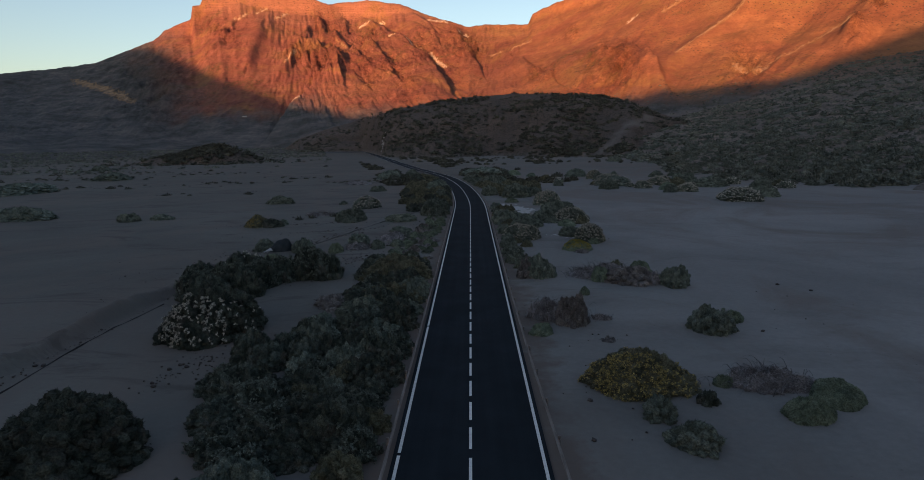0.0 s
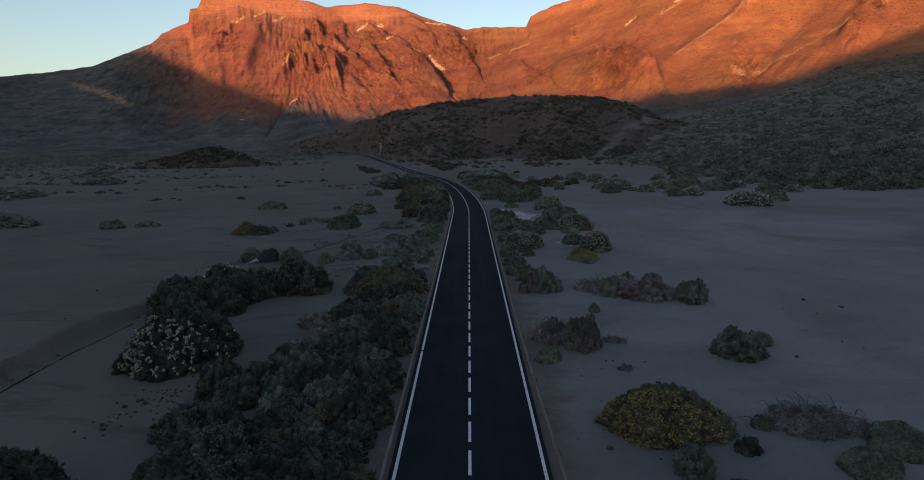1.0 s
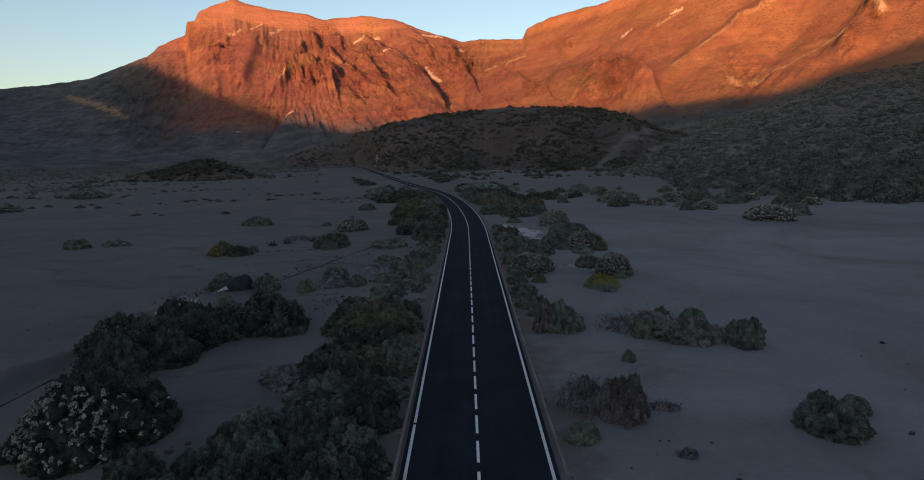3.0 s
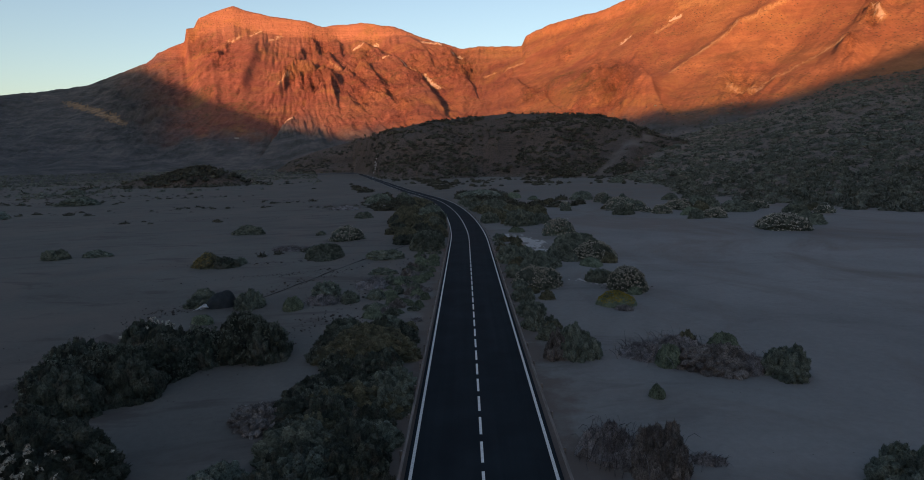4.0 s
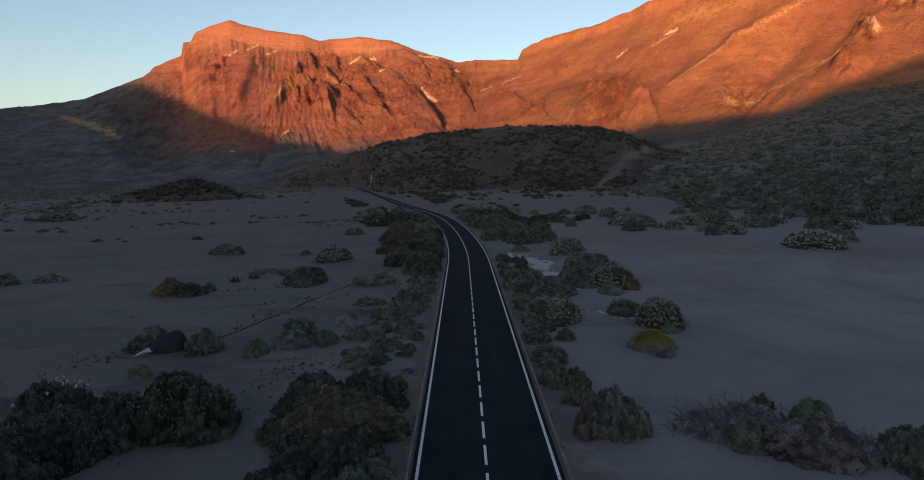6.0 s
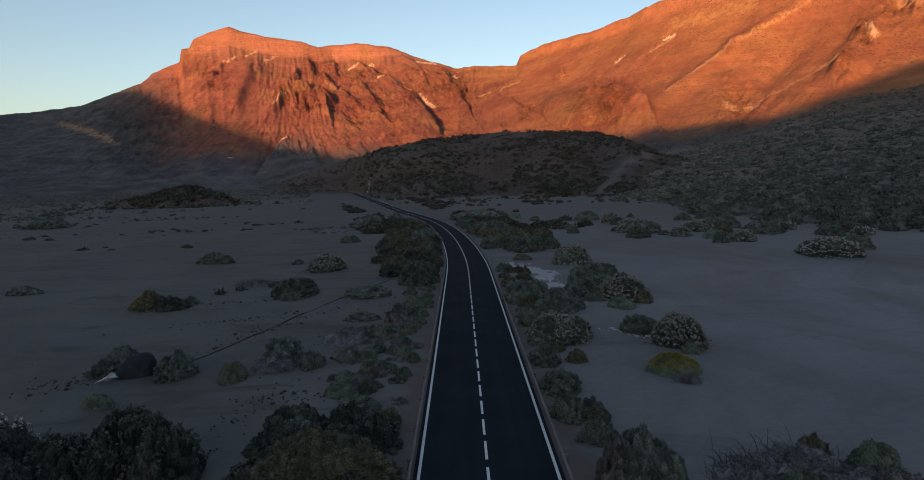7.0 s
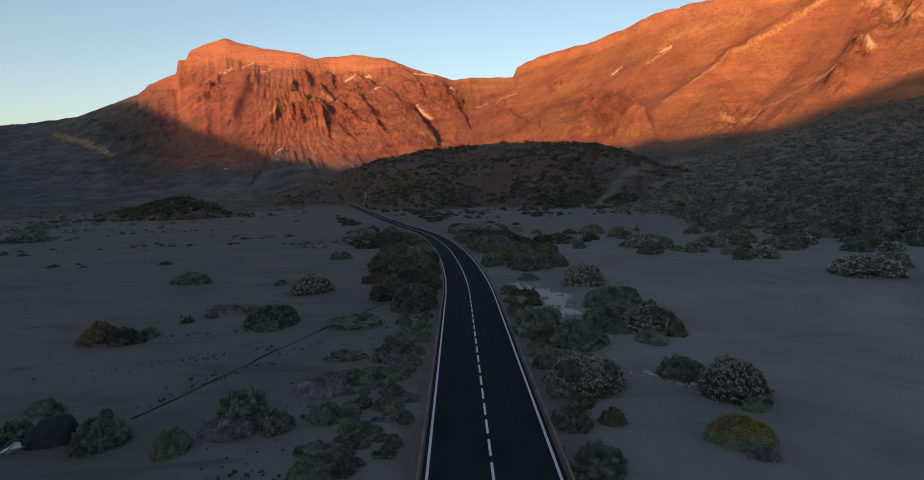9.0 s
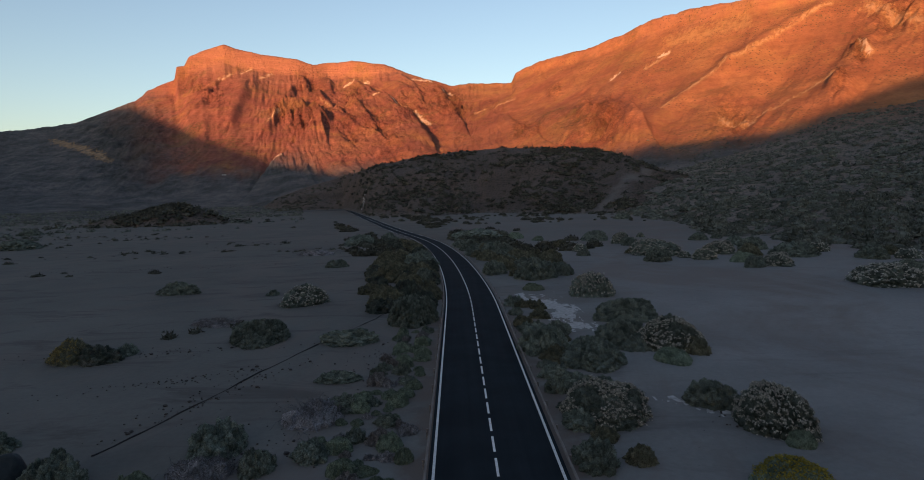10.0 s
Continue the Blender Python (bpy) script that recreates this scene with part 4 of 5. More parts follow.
shrub("mat", 16.3, 8.9, 1.4, 1.2, 1.0)
shrub("mat", 18.8, 10.8, 1.4, 1.7, 1.1)
shrub("mat", 5.0, 22.4, 1.0, 0.97, 0.7)
shrub("mat", 19.5, 25.1, 0.92, 1.2, 0.7)
shrub("mat", 10.0, 33.1, 0.52, 0.64, 0.7)
shrub("mat", -23.3, 51.4, 1.2, 0.77, 0.8)
shrub("mat", -9.0, 52.8, 1.0, 1.3, 0.7)
shrub("mat", -16.7, 55.9, 1.1, 1.3, 1.2)
shrub("mat", -5.1, 55.9, 0.56, 0.7, 0.7)
shrub("mat", -6.5, 57.9, 0.79, 0.47, 0.4)
shrub("mat", -4.7, 59.3, 0.59, 0.74, 0.7)
shrub("mat", 16.1, 59.9, 0.93, 0.89, 0.7)
shrub("mat", -9.5, 60.9, 0.73, 0.92, 0.7)
shrub("mat", -5.6, 61.0, 0.84, 1.0, 0.8)
shrub("mat", 15.1, 76.1, 1.5, 1.8, 1.0)
shrub("broom", -12.2, 85.9, 3.0, 1.8, 1.2)
shrub("mat", 8.9, 114.7, 1.7, 1.0, 1.0)
shrub("mat", 51.6, 141.7, 2.7, 3.0, 1.9)
shrub("mat", 22.5, 209.5, 1.9, 2.4, 1.4)
shrub("mat", 16.8, 221.2, 3.1, 3.0, 2.1)
shrub("deep", -17.6, 5.3, 3.7, 3.6, 2.6)
shrub("broom", 10.0, 6.4, 1.3, 1.5, 0.9)
shrub("broom", 9.3, 9.2, 0.97, 1.2, 0.8)
shrub("deep", -10.0, 16.8, 1.6, 2.0, 1.4)
shrub("deep", -13.7, 17.6, 1.5, 1.9, 1.7)
shrub("deep", -6.2, 17.7, 1.7, 2.1, 1.9)
shrub("broom", -10.0, 19.8, 1.8, 2.3, 1.7)
shrub("broom", 17.1, 23.0, 1.6, 2.0, 1.5)
shrub("deep", -7.4, 23.0, 2.1, 2.7, 1.6)
shrub("broom", -8.0, 26.4, 2.9, 1.8, 1.8)
shrub("broom", 4.7, 48.0, 1.1, 1.4, 1.2)
shrub("broom", -7.1, 49.7, 1.6, 0.94, 0.7)
shrub("broom", -8.8, 55.1, 1.4, 0.82, 0.6)
shrub("broom", -21.5, 57.0, 1.3, 1.7, 1.1)
shrub("broom", 5.0, 57.7, 0.89, 1.1, 1.0)
shrub("broom", 4.8, 58.2, 1.2, 1.5, 1.1)
shrub("broom", -26.8, 58.2, 1.2, 1.4, 1.0)
shrub("broom", -12.0, 58.5, 0.98, 1.2, 1.1)
shrub("broom", -9.6, 60.0, 1.1, 1.2, 0.9)
shrub("broom", -14.8, 61.3, 1.6, 2.0, 1.4)
shrub("broom", -27.8, 62.5, 1.4, 0.97, 0.9)
shrub("broom", 14.2, 66.6, 1.6, 1.8, 1.3)
shrub("broom", -9.2, 67.3, 1.3, 1.0, 0.9)
shrub("broom", -10.7, 73.5, 1.9, 1.2, 0.8)
shrub("broom", 8.8, 76.7, 2.7, 3.3, 2.0)
shrub("broom", 5.3, 81.2, 2.1, 2.6, 2.2)
shrub("broom", 13.0, 82.3, 2.7, 3.4, 2.1)
shrub("broom", -31.9, 84.0, 1.0, 1.3, 0.9)
shrub("broom", -62.9, 91.6, 2.4, 1.4, 1.5)
shrub("broom", 16.4, 92.8, 3.6, 2.1, 2.3)
shrub("broom", -57.5, 93.5, 2.6, 1.6, 1.1)
shrub("broom", -6.9, 94.6, 2.9, 3.6, 3.0)
shrub("broom", -87.1, 98.0, 6.7, 4.0, 2.5)
shrub("broom", -28.4, 116.8, 1.0, 1.3, 0.8)
shrub("broom", 65.6, 118.6, 3.9, 2.3, 2.3)
shrub("broom", -43.5, 120.6, 3.5, 2.1, 1.8)
shrub("broom", -7.0, 123.7, 2.4, 3.0, 2.5)
shrub("broom", 10.7, 127.9, 3.6, 4.5, 3.2)
shrub("broom", 16.2, 130.3, 1.5, 1.9, 1.7)
shrub("broom", 2.2, 134.5, 2.2, 2.8, 2.3)
shrub("broom", -8.9, 149.7, 3.7, 4.6, 3.2)
shrub("broom", 66.2, 151.0, 4.8, 5.6, 2.7)
shrub("broom", -26.0, 151.6, 2.3, 1.4, 1.5)
shrub("broom", 64.8, 165.9, 3.2, 4.0, 2.7)
shrub("broom", 7.3, 166.8, 4.6, 5.8, 3.2)
shrub("broom", -139.1, 168.1, 9.5, 11.9, 3.2)
shrub("broom", 38.3, 204.6, 4.1, 5.2, 2.7)
shrub("broom", -30.4, 212.3, 4.7, 5.9, 3.1)
shrub("broom", -22.1, 215.7, 3.7, 4.7, 3.2)
shrub("broom", 5.1, 225.4, 8.9, 11.1, 3.2)
shrub("broom", -150.9, 238.2, 7.7, 9.6, 3.2)
shrub("broom", -221.6, 347.7, 6.1, 7.6, 3.2)
shrub("broom", 85.4, 348.5, 4.8, 6.1, 3.2)
shrub("dry", 7.5, 24.8, 1.5, 1.7, 2.1)
shrub("olive", -7.0, 31.5, 2.9, 1.7, 1.6)
shrub("olive", -7.5, 40.9, 3.5, 2.6, 2.3)
shrub("olive", 17.8, 78.3, 1.2, 1.5, 1.2)
shrub("blooming", 16.5, 81.1, 3.2, 4.0, 2.4)
shrub("olive", -12.7, 129.5, 2.9, 3.6, 2.8)
shrub("flowered", -18.6, 23.4, 3.7, 4.2, 3.3, 0)
shrub("broom", -21.4, 57.3, 1.4, 1.8, 1.5)
shrub("blooming", 16.1, 62.8, 2.2, 3.2, 2.2, 0)
shrub("blooming", 7.1, 65.1, 3.0, 3.1, 2.0)
shrub("broom", -20.8, 88.1, 2.9, 3.6, 2.1)
shrub("blooming", -6.2, 100.0, 1.6, 2.0, 1.8)
shrub("blooming", 58.8, 108.6, 2.1, 2.6, 2.1)
shrub("blooming", -21.9, 109.5, 3.3, 4.1, 2.3)
shrub("blooming", 16.2, 109.8, 3.2, 4.0, 2.9)
shrub("blooming", 56.7, 111.7, 4.4, 5.5, 2.7)
shrub("blooming", 54.3, 158.6, 3.7, 3.4, 2.6)
shrub("blooming", 40.8, 159.7, 5.4, 6.8, 3.2)
shrub("blooming", 42.0, 190.7, 2.8, 3.5, 3.0)
shrub("yellowish", 9.2, 13.1, 3.1, 2.7, 2.0, 0)
shrub("yellowish", -35.6, 82.1, 2.2, 1.7, 1.9, 0)
shrub("deep", -33.0, 81.6, 2.0, 1.6, 1.4)
shrub("tipped", -24.6, 34.6, 2.2, 2.4, 2.4)
shrub("tipped", -22.6, 36.2, 2.8, 2.8, 2.8)
shrub("tipped", -20.4, 38.6, 2.4, 2.6, 2.5)
shrub("deep", -26.0, 38.6, 2.2, 2.6, 2.3)
shrub("flowered", -23.2, 42.8, 2.5, 2.4, 2.5)
shrub("tipped", -16.6, 42.4, 2.8, 2.6, 2.9)
shrub("tipped", -14.6, 41.6, 1.8, 2.0, 2.3)
shrub("mat", -19.9, 44.0, 1.3, 1.4, 1.0)
shrub("tipped", -18.9, 41.2, 2.0, 2.2, 2.3)
shrub("deep", -21.2, 41.0, 2.0, 2.0, 2.4)
shrub("dead", 13.4, 40.5, 2.8, 2.6, 1.9)
shrub("dead", 11.4, 40.4, 1.9, 1.8, 1.3)
shrub("mat", 12.5, 38.6, 1.1, 1.1, 1.4)
shrub("dry", 15.4, 37.8, 2.4, 2.4, 1.4)
shrub("dead", 16.8, 37.2, 1.7, 1.6, 1.5)
shrub("mat", 16.8, 40.6, 1.4, 1.2, 1.5)
shrub("broom", 18.8, 36.4, 1.5, 1.7, 1.7)
shrub("olive", 14.8, 41.9, 0.9, 0.9, 1.2)
shrub("broom", 6.8, 40.8, 1.8, 1.9, 2.2)
shrub("dry", 5.5, 40.5, 1.0, 1.1, 1.6)
shrub("deep", -22.6, 32.4, 2.4, 2.2, 2.4)
shrub("deep", -20.4, 34.8, 2.0, 2.0, 2.3)


# ---- thickets beside the road ----
def inside(poly, x, y):
    odd = False
    for (x0, y0), (x1, y1) in zip(poly, poly[1:] + poly[:1]):
        if (y0 > y) != (y1 > y) and x < x0 + (y - y0) * (x1 - x0) / (y1 - y0):
            odd = not odd
    return odd


def thicket(poly, count, kinds, small, large, seed, gap=0.8):
    """Bushes of mixed size close together within an outline of the plan."""
    rng = random.Random(seed)
    xs, ys = [p[0] for p in poly], [p[1] for p in poly]
    placed = []
    for _ in range(count * 30):
        if len(placed) == count:
            break
        x, y, r = rng.uniform(min(xs), max(xs)), rng.uniform(min(ys), max(ys)), rng.uniform(small, large)
        if not inside(poly, x, y) or any(math.hypot(x - a, y - b) < gap * (r + s) for a, b, s in placed):
            continue
        placed.append((x, y, r))
        shrub(rng.choice(kinds), round(x, 1), round(y, 1), r, r * rng.uniform(0.85, 1.2), r * rng.uniform(0.65, 0.95))


thicket([(-4.7, 48), (-11.8, 48), (-10.0, 34), (-10.2, 24), (-13.6, 19), (-14.2, 13), (-12.4, 8), (-11.0, 5), (-10.8, -3), (-4.8, -3), (-4.6, 16)],
        112, ["deep", "deep", "tipped", "broom", "deep", "olive", "deep", "deep"], 0.85, 1.9, 21, 0.50)
thicket([(-4.6, 92), (-7.5, 92), (-8.0, 72), (-9.0, 66), (-9.0, 52), (-4.8, 50)], 78, ["mat", "broom", "dry", "mat", "mat", "dead"], 0.35, 0.95, 22, 0.7)
thicket([(4.6, 104), (8.0, 102), (8.6, 72), (6.2, 44), (4.6, 44)], 36, ["broom", "olive", "broom"], 0.6, 1.5, 23, 0.65)
thicket([(-4.6, 100), (-6.5, 93), (-10, 93), (-16, 128), (-17, 150), (-20, 200), (-14.5, 205), (-8.5, 168), (-6.2, 140)], 46, ["olive", "olive", "deep"], 1.6, 2.9, 25, 0.55)
thicket([(8.3, 126), (17, 126), (19.5, 150), (9, 172), (-1, 215), (-3, 205), (4.5, 150)], 40, ["olive", "broom", "broom", "olive"], 1.6, 2.9, 26, 0.6)
thicket([(22, 150), (50, 128), (88, 140), (84, 195), (40, 225), (24, 200)], 24, ["blooming", "broom", "broom", "olive"], 1.3, 3.0, 27, 1.0)


# ---- far scrub ----
def scrub_patterns(seed, count, leaves):
    """A few small bushes of loose sprigs round a rough core, one metre in radius."""
    rng = np.random.default_rng(seed)
    out, big = [], min(1.0, 5.5 / math.sqrt(leaves))
    for _ in range(count):
        bm = bmesh.new()
        bmesh.ops.create_icosphere(bm, subdivisions=1 if leaves < 30 else 2, radius=1.0)
        bmesh.ops.triangulate(bm, faces=bm.faces)
        bm.verts.ensure_lookup_table()
        for v in bm.verts:
            k = 0.86 + 0.24 * (rng.random() - 0.5)
            v.co = Vector((v.co.x * k, v.co.y * k, max(-0.15, v.co.z * k * 0.72)))
        core = np.array([[v.co[:] for v in f.verts] for f in bm.faces if f.calc_center_median().z > 0])
        bm.free()
        d = rng.normal(size=(leaves, 3))
        d[:, 2] = np.abs(d[:, 2])
        d /= np.linalg.norm(d, axis=1)[:, None]
        at = d * np.array([0.85, 0.85, 0.62])
        tip = at + (d * 0.7 + rng.normal(size=d.shape) * 0.6 + np.array([0, 0, 0.2])) * 0.32 * big
        side = np.cross(d, rng.normal(size=d.shape))
        side *= 0.17 * big / (np.linalg.norm(side, axis=1)[:, None] + 1e-6)
        out.append(np.concatenate([core, np.stack([at - side, at + side, tip], 1)]))
    return out


def scatter(name, spots, sizes, material, label, seed, leaves=22):
    """Bushes too many to count, in one mesh."""
    rng = np.random.default_rng(seed)
    patterns = scrub_patterns(seed, 8, leaves)
    which = rng.integers(0, 8, len(spots))
    made, tones = [], []
    for k in range(8):
        p, s = spots[which == k], sizes[which == k]
        a = rng.uniform(0, 6.28, len(p))
        c, n = np.cos(a)[:, None, None], np.sin(a)[:, None, None]
        tri = patterns[k][None]
        stretch = rng.uniform(0.75, 1.35, (len(p), 1, 1))
        x, y = tri[..., 0] * c - tri[..., 1] * n, tri[..., 0] * n + tri[..., 1] * c
        z = tri[..., 2] + 0 * c
        w = s[:, None, None]
        made.append((np.stack([x * w * stretch, y * w, z * w], -1) + p[:, None, None, :]).reshape(-1, 3, 3))
        tones.append(np.repeat(rng.random(len(p)), len(patterns[k])))
    return tagged(new(name, triangles(name, np.concatenate(made), material, np.concatenate(tones))), label, "scrub", kind="stuff")


def polar_spots(seed, count, az0, az1, r0, r1, height, keep, near=1.0):
    """Places spread over a hillside, thinned by keep(deg, r, x, y, chance)."""
    rng = np.random.default_rng(seed)
    az = np.radians(rng.uniform(az0, az1, count))
    r = r0 + (r1 - r0) * rng.random(count) ** near
    x, y = polar(az, r)
    z = height(az, r)
    ok = keep(np.degrees(az), r, x, y, rng.random(count)) & (np.abs(x - road_x(y)) > 7)
    return np.stack([x, y, z], -1)[ok], rng.random(ok.sum())


spots, luck = polar_spots(301, 13000, 12, 46, 150, 1150, lambda a, r: np.maximum(flank_height(a, r), 0) - 0.1,
                          lambda d, r, x, y, c: (flank_height(np.radians(d), r) > -0.3) & (c < 0.25 + 0.9 * fractal(x / 26, y / 26, 3, 101)) & (sandy(x, y) < 0.35), 1.35)
near = np.hypot(spots[:, 0], spots[:, 1]) < 340
scatter("slope_scrub", spots[near], 0.9 + 1.5 * luck[near] ** 2, GREY, "low grey-green scrub on the near hillside", 303, 32)
scatter("slope_scrub", spots[~near], 1.2 + 2.2 * luck[~near] ** 2, GREY, "low grey-green scrub covering the hillside", 302, 13)
spots, luck = polar_spots(371, 9000, 9, 44, 720, 1420, rim_height,
                          lambda d, r, x, y, c: c < 1.5 * rim_grown(np.radians(d), r) * (fractal(x / 40, y / 40, 3, 151) - 0.22), 1.2)
scatter("talus_scrub", spots, 1.2 + 1.8 * luck ** 2, GREY, "low scrub on the talus at the foot of the mountain", 372, 12)
spots, luck = polar_spots(311, 19000, -17, 28, 420, 1150, knoll_height,
                          lambda d, r, x, y, c: (knoll_height(np.radians(d), r) > 0.5) & (c < 1.9 * (fractal(x / 34, y / 34, 3, 111) - 0.24)) & (sandy(x, y) < 0.35), 1.4)
scatter("foothill_scrub", spots, 1.3 + 2.1 * luck ** 2, DUSK, "dark dry scrub covering the foothill", 312)
spots, luck = polar_spots(321, 5500, -42, -14, 260, 1350, lambda a, r: 0 * r - 0.05 + 7.0 * step(600, 1400, r),
                          lambda d, r, x, y, c: (c < 3.0 * (fractal(x / 120, y / 45, 3, 121) - 0.58)) | ((r > 600) & (c < 0.8)), 1.0)
scatter("plain_scrub", spots, 0.8 + 1.7 * luck ** 2, GREY, "sparse olive scrub on the far plain", 322, 12)
spots, luck = polar_spots(361, 900, -7, 22, 300, 500, lambda a, r: np.maximum(np.maximum(knoll_height(a, r), flank_height(a, r) * (a > 0.2)), 0) - 0.1,
                          lambda d, r, x, y, c: (c < 2.2 * (fractal(x / 30, y / 40, 3, 141) - 0.42)) & (sandy(x, y) < 0.35), 1.0)
scatter("foot_scrub", spots, 0.9 + 1.8 * luck ** 2, DUSK, "dark scrub along the foot of the hill", 362, 70)


def dense_spots(poly, count, gap, seed):
    """Places close together within an outline of the plan."""
    rng = np.random.default_rng(seed)
    low, high = np.min(poly, axis=0), np.max(poly, axis=0)
    placed = []
    for x, y in rng.uniform(low, high, (count * 12, 2)):
        if len(placed) < count and inside(poly, x, y) and all((x - a) ** 2 + (y - c) ** 2 > gap * gap for a, c in placed):
            placed.append((x, y))
    return np.array([(x, y, float(ground_z(x, y)) - 0.06) for x, y in placed]), rng.random(len(placed))


for name, poly, count, leaf, seed in (
        ("bend_thicket", [(9, 172), (17, 218), (12, 250), (-6, 245), (-2, 212)], 60, BUSH, 352),
        ("bend_thicket", [(-18, 200), (-30, 205), (-30, 225), (-20, 228)], 34, BUSH, 353)):
    spots, luck = dense_spots(poly, count, 1.7, seed)
    scatter(name, spots, 1.3 + 1.5 * luck ** 1.5, leaf, "dense olive-green scrub beside the bend of the road", seed + 10, 260)

rng = np.random.default_rng(341)
ry_ = 175 + 640 * rng.random(1500) ** 1.4
off = np.where(rng.random(1500) < 0.5, -1, 1) * (7.5 + 0.06 * (ry_ - 150) + rng.gamma(1.3, 9.0, 1500))
rx_ = road_x(ry_) + off
keep = (fractal(rx_ / 20, ry_ / 30, 3, 131) > 0.44) & (off < 45) & (off > -24)
spots = np.stack([rx_, ry_, np.full(1500, -0.1)], -1)[keep]
scatter("roadside_scrub", spots, 0.8 + 1.6 * rng.random(len(spots)) ** 2, DUSK, "dark scrub beside the far stretch of road", 342, 60)
# low dark growth in streaks along the plain: x, y, spread across and along, count
rng = np.random.default_rng(381)
rows = []
for cx, cy, sx, sy, n in ((-262, 388, 42, 11, 80), (-186, 302, 24, 5, 55), (-169, 251, 20, 4, 55), (-130, 190, 15, 2.2, 22), (-131, 279, 14, 4, 30), (-88, 203, 9, 2, 20), (-36, 195, 6, 2, 18),
                          (-66, 232, 8, 3, 18), (-78, 150, 7, 1.2, 7), (-27, 92, 3.5, 0.6, 4)):
    n *= 2
    rows.append(np.stack([cx + rng.normal(size=n) * sx * 1.1, cy + rng.normal(size=n) * sy * 2.4, np.full(n, -0.3)], -1))
spots = np.concatenate(rows)
scatter("streak_scrub", spots, 0.4 + 0.9 * rng.random(len(spots)) ** 3, DUSK, "low dark growth in streaks on the sand", 382, 40)
rng = np.random.default_rng(331)
mxs, mys = -209 + rng.normal(size=420) * 23, 458 + rng.normal(size=420) * 14
spots = np.stack([mxs, mys, np.maximum(mound_z(mxs, mys), 0) - 0.1], -1)
scatter("mound_scrub", spots, 1.4 + 2.4 * rng.random(420), DUSK, "dark scrub covering a low mound", 332)


# ---- small things on the sand ----
def pebble(rng, r, flat=0.6):
    bm = bmesh.new()
    bmesh.ops.create_icosphere(bm, subdivisions=1, radius=r)
    for v in bm.verts:
        v.co = Vector((v.co.x * rng.uniform(0.75, 1.3), v.co.y * rng.uniform(0.75, 1.3), v.co.z * flat * rng.uniform(0.8, 1.2)))
    bmesh.ops.triangulate(bm, faces=bm.faces)
    tri = np.array([[v.co[:] for v in f.verts] for f in bm.faces])
    bm.free()
    return tri


LAVA = plain_grain("lava_stone", (0.030, 0.026, 0.026), (0.085, 0.074, 0.070), 4.0, 0.9, 0.03)
PALE = plain_grain("pale_tuff", (0.22, 0.21, 0.205), (0.44, 0.43, 0.42), 2.5, 0.95, 0.03)
TARP = plain_grain("dark_tarpaulin", (0.012, 0.018, 0.022), (0.034, 0.044, 0.050), 1.6, 0.7, 0.10)
SHEET = plain_grain("white_sheet", (0.40, 0.42, 0.45), (0.62, 0.63, 0.66), 3.0, 0.6, 0.02)
PIPE = plain_grain("black_pipe", (0.020, 0.020, 0.022), (0.045, 0.042, 0.042), 5.0, 0.7, 0.01)


def stones(name, areas, material, label, seed):
    """Loose lava stones strewn in drifts: (x, y, spread along, spread across, turn, count)."""
    rng = random.Random(seed)
    shapes = [pebble(rng, 1.0) for _ in range(8)]
    made = []
    for cx, cy, la, lb, turn, count in areas:
        for _ in range(count):
            a, b = rng.gauss(0, la), rng.gauss(0, lb)
            x, y = cx + a * math.cos(turn) - b * math.sin(turn), cy + a * math.sin(turn) + b * math.cos(turn)
            if abs(x - float(road_x(y))) < 4.2:
                continue
            r = rng.uniform(0.03, 0.085) * (1 + 1.2 * (rng.random() < 0.10))
            made.append(shapes[rng.randrange(8)] * r + np.array([x, y, float(ground_z(x, y)) + 0.2 * r]))
    return tagged(new(name, triangles(name, np.concatenate(made), material)), label, "stones", kind="stuff")


stones("lava_stones", [(-17.0, 16.0, 2.2, 0.9, 1.2, 90), (-14.5, 21.5, 1.6, 0.8, 0.5, 40), (-11.5, 52.5, 2.4, 0.8, 0.1, 80), (-27.8, 56.6, 2.4, 1.1, 0.9, 110),
                       (-23.0, 75.0, 5.0, 0.7, 0.35, 110), (-19.0, 70.0, 5.0, 1.0, 1.15, 110), (-29.0, 84.0, 6.0, 0.8, 0.1, 100), (15.5, 63.5, 1.3, 1.0, 0.3, 70),
                       (9.0, 17.5, 3.0, 2.2, 1.4, 10), (7.0, 10.0, 3.5, 1.6, 1.5, 14), (-60.0, 160.0, 14.0, 2.0, 0.1, 120), (24.0, 30.0, 8.0, 6.0, 0.5, 16),
                       (-12.0, 63.0, 1.4, 4.0, 0.0, 60), (-9.0, 79.0, 1.2, 6.0, 0.0, 60), (-30.0, 45.0, 6.0, 10.0, 0.4, 70), (-27.7, 14.0, 5.0, 0.5, 1.57, 60), (-27.5, 26.0, 6.0, 0.5, 1.57, 80), (-14.2, 47.0, 4.0, 0.8, 1.4, 70)], LAVA, "scattered dark lava stones lying on the sand", 41)


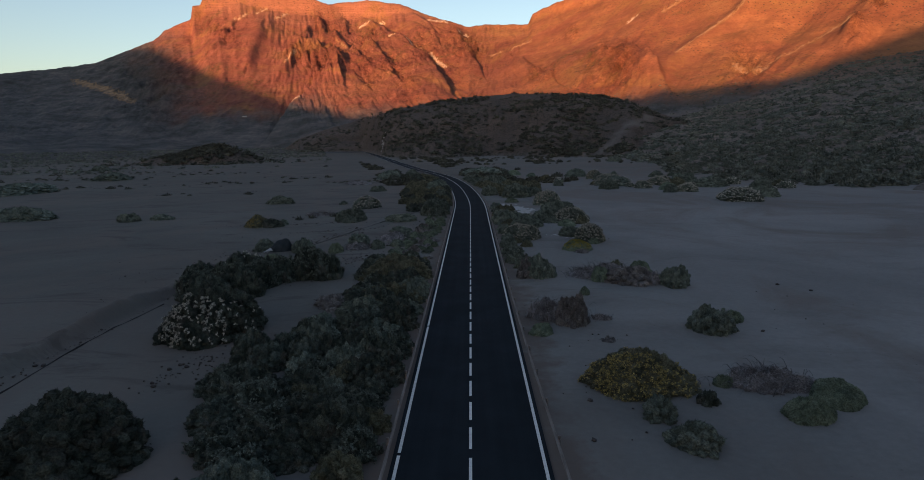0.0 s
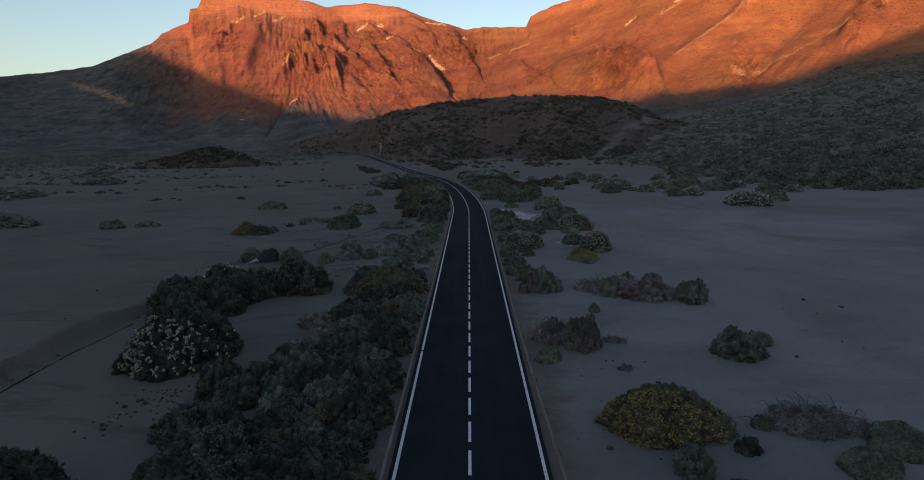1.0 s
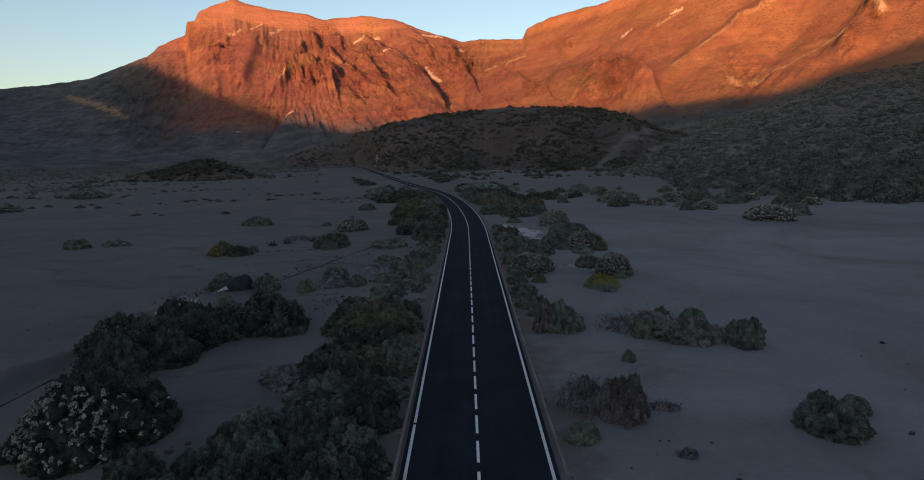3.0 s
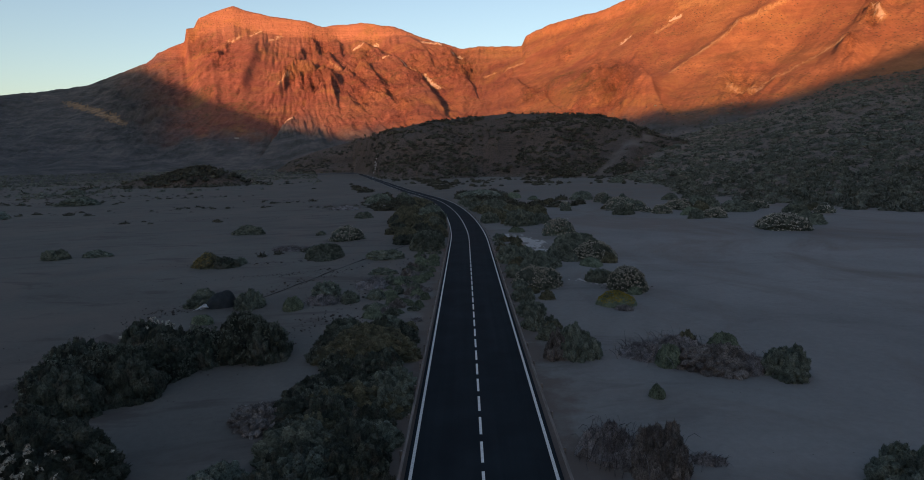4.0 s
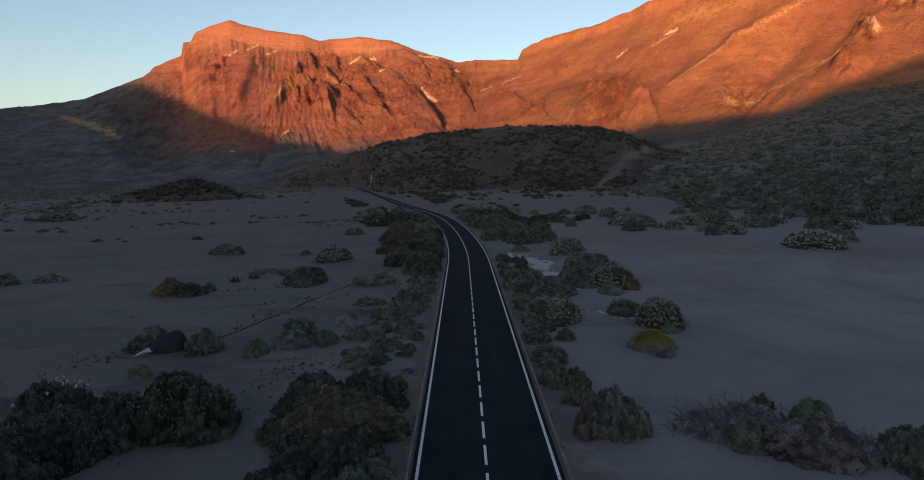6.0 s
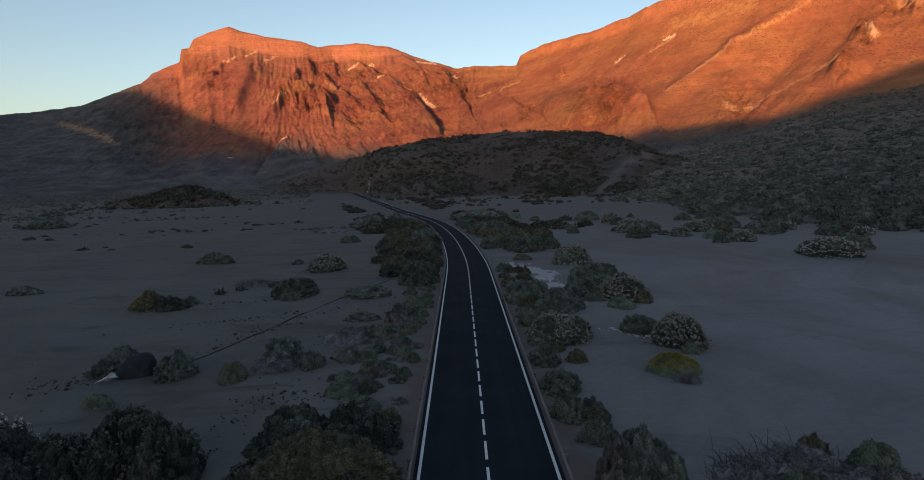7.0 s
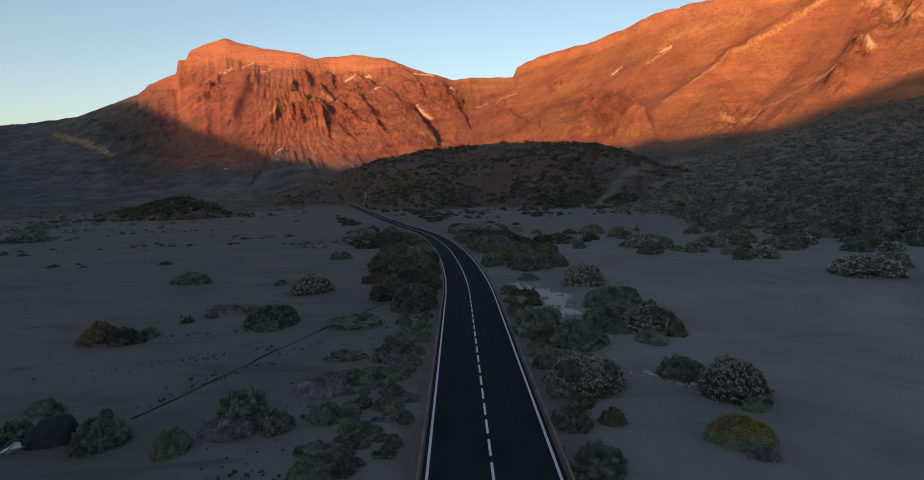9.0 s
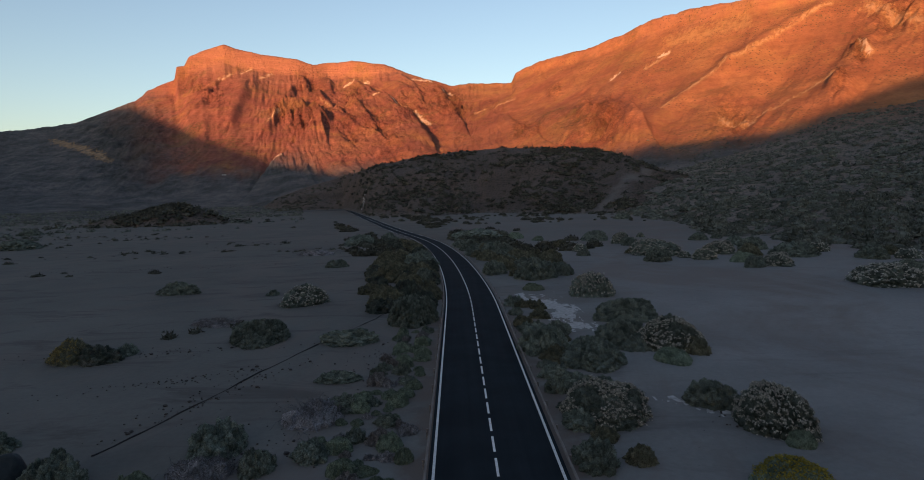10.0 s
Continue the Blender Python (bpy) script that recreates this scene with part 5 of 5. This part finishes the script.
def ragged_patch(name, outline, lift, label, seed):
    """A thin crust of pale tuff that breaks through the sand with a ragged edge."""
    xs, ys = [p[0] for p in outline], [p[1] for p in outline]
    x, y = np.meshgrid(np.arange(min(xs) - 0.6, max(xs) + 0.6, 0.12), np.arange(min(ys) - 0.6, max(ys) + 0.6, 0.16))
    edge = np.full(x.shape, 9.0)
    for (x0, y0), (x1, y1) in zip(outline, outline[1:] + outline[:1]):
        edge = np.minimum(edge, near_line(x, y, x0, y0, x1, y1))
    within = np.vectorize(lambda a, b: inside(outline, a, b))(x, y)
    deep = np.clip(np.where(within, edge, -edge), -1, 1.2)
    rise = 0.03 * deep + 0.22 * (fractal(x / 1.3, y / 3.0, 5, seed, False, 0.7) - 0.54)
    z = ground_z(x, y) - 0.02 + np.clip(rise, -0.12, 0.05) + lift
    return tagged(new(name, grid_mesh(name, x, y, z, PALE)), label, "tuff", kind="stuff")


ragged_patch("tuff_crust", [(6.6, 112), (9.8, 111), (11.6, 101), (12.0, 89), (10.6, 88), (8.4, 96), (7.0, 104)], 0.0, "patch of pale tuff crust on the sand", 51)
ragged_patch("tuff_crust", [(11.4, 68.0), (13.6, 67.4), (15.4, 64.8), (14.6, 63.0), (12.2, 65.8)], 0.0, "small patch of pale tuff crumbs", 52)


def pipe(points, radius):
    """A half-buried pipe along the sand."""
    curve = bpy.data.curves.new("pipe", "CURVE")
    curve.dimensions, curve.bevel_depth, curve.bevel_resolution = "3D", radius, 2
    line = curve.splines.new("POLY")
    rng = random.Random(61)
    dense = []
    for (x0, y0), (x1, y1) in zip(points, points[1:]):
        n = max(2, int(math.hypot(x1 - x0, y1 - y0) / 1.3))
        dense += [(x0 + (x1 - x0) * i / n, y0 + (y1 - y0) * i / n) for i in range(n)]
    line.points.add(len(dense) - 1)
    for p, (x, y) in zip(line.points, dense):
        p.co = (x + rng.uniform(-0.05, 0.05), y, float(ground_z(x, y)) + radius * rng.uniform(-0.9, 0.9), 1)
    made = bpy.data.meshes.new_from_object(bpy.data.objects.new("pipe", curve))
    made.materials.clear()
    made.materials.append(PIPE)
    return tagged(new("pipe", made), "long black pipe half buried in the sand", "pipe")


pipe([(-26.0, -4), (-26.2, 12.6), (-26.8, 21.7), (-26.4, 33.0)], 0.055)
pipe([(-21.5, 60.9), (-19.8, 67.2), (-17.5, 76.4), (-14.7, 85.9), (-11, 97), (-9.5, 104)], 0.055)


def tarp_heap():
    """A dark tarpaulin slung over rubble, with a white torn sheet at its end."""
    heap = tagged(new("tarp_heap"), "dark grey tarpaulin over a heap with a white torn sheet", "tarpaulin")
    heap.location = (-24.4, 57.6, 0)
    u, v = np.meshgrid(np.linspace(-1, 1, 34), np.linspace(-1, 1, 26))
    swell = np.clip(1 - (np.abs(u) ** 2.2 + np.abs(v) ** 2.2), 0, 1) ** 0.5
    x, y = 1.35 * u + 0.2, 1.0 * v + 0.3 * u
    z = 1.85 * swell * (0.78 + 0.28 * u) + 0.70 * (fractal(u * 2.2 + 5, v * 2.2 + 5, 3, 77) - 0.5) * (swell > 0)
    part("tarpaulin", grid_mesh("tarpaulin", x, y, z + float(ground_z(-24.4, 58.2)) - 0.03, TARP), heap)
    u, v = np.meshgrid(np.linspace(0, 1, 18), np.linspace(-1, 1, 13))
    x, y = -0.75 - 0.5 * u + 0.3 * v + 0.12 * np.sin(u * 5), -1.5 - 0.3 * u + 0.4 * v * (1.1 - 0.8 * u) + 0.15 * np.sin(v * 6 + 4 * u)
    z = (0.62 - 0.45 * u) * (1 - 0.75 * np.abs(v)) + 0.02 + 0.14 * fractal(u * 5, v * 2 + 9, 3, 78)
    part("torn_sheet", grid_mesh("torn_sheet", x, y, z, SHEET), heap, "white torn sheet")
    return heap


tarp_heap()


def hut(x, y, z, turn):
    """A tiny white hut far off at the foot of the range."""
    house = tagged(new("hut"), "small white hut at the foot of the mountain", "hut")
    house.matrix_world = pose(x, y, z, 0, 0, turn) @ Matrix.Diagonal((0.75, 0.75, 0.65, 1))
    bm = bmesh.new()
    bmesh.ops.create_cube(bm, size=1.0)
    bmesh.ops.scale(bm, vec=(14, 7, 5), verts=bm.verts)
    bmesh.ops.translate(bm, vec=(0, 0, 1.5), verts=bm.verts)
    me = bpy.data.meshes.new("wall")
    bm.to_mesh(me)
    bm.free()
    me.materials.append(PALE)
    part("wall", me, house)
    roof = [(-7.6, -4.1, 4.0), (7.6, -4.1, 4.0), (7.6, 4.1, 4.0), (-7.6, 4.1, 4.0), (-7.6, 0, 6.2), (7.6, 0, 6.2)]
    part("roof", mesh_of("roof", roof, [(0, 1, 5, 4), (2, 3, 4, 5), (0, 4, 3), (1, 2, 5), (0, 3, 2, 1)], LAVA), house)
    return house


hut(-577.0, 1573.0, 85.5, 20)


def tuff_scar():
    """Pale broken rock in the cutting where the road leaves the plain."""
    rng = random.Random(71)
    shapes = [pebble(rng, 1.0, 0.8) for _ in range(6)]
    made = []
    for k in range(22):
        deg = -8.55 + 0.012 * k + rng.uniform(-0.22, 0.22)
        r = 640 + 1.8 * k + rng.uniform(-6, 6)
        x, y = polar(math.radians(deg), r)
        z = float(knoll_height(np.array(math.radians(deg)), np.array(r)))
        made.append(shapes[k % 6] * rng.uniform(0.5, 1.5) + np.array([x, y, max(z, 0) + 0.3]))
    return tagged(new("tuff_scar", triangles("tuff_scar", np.concatenate(made), PALE)), "pale broken tuff in the road cutting", "rock", kind="stuff")


tuff_scar()
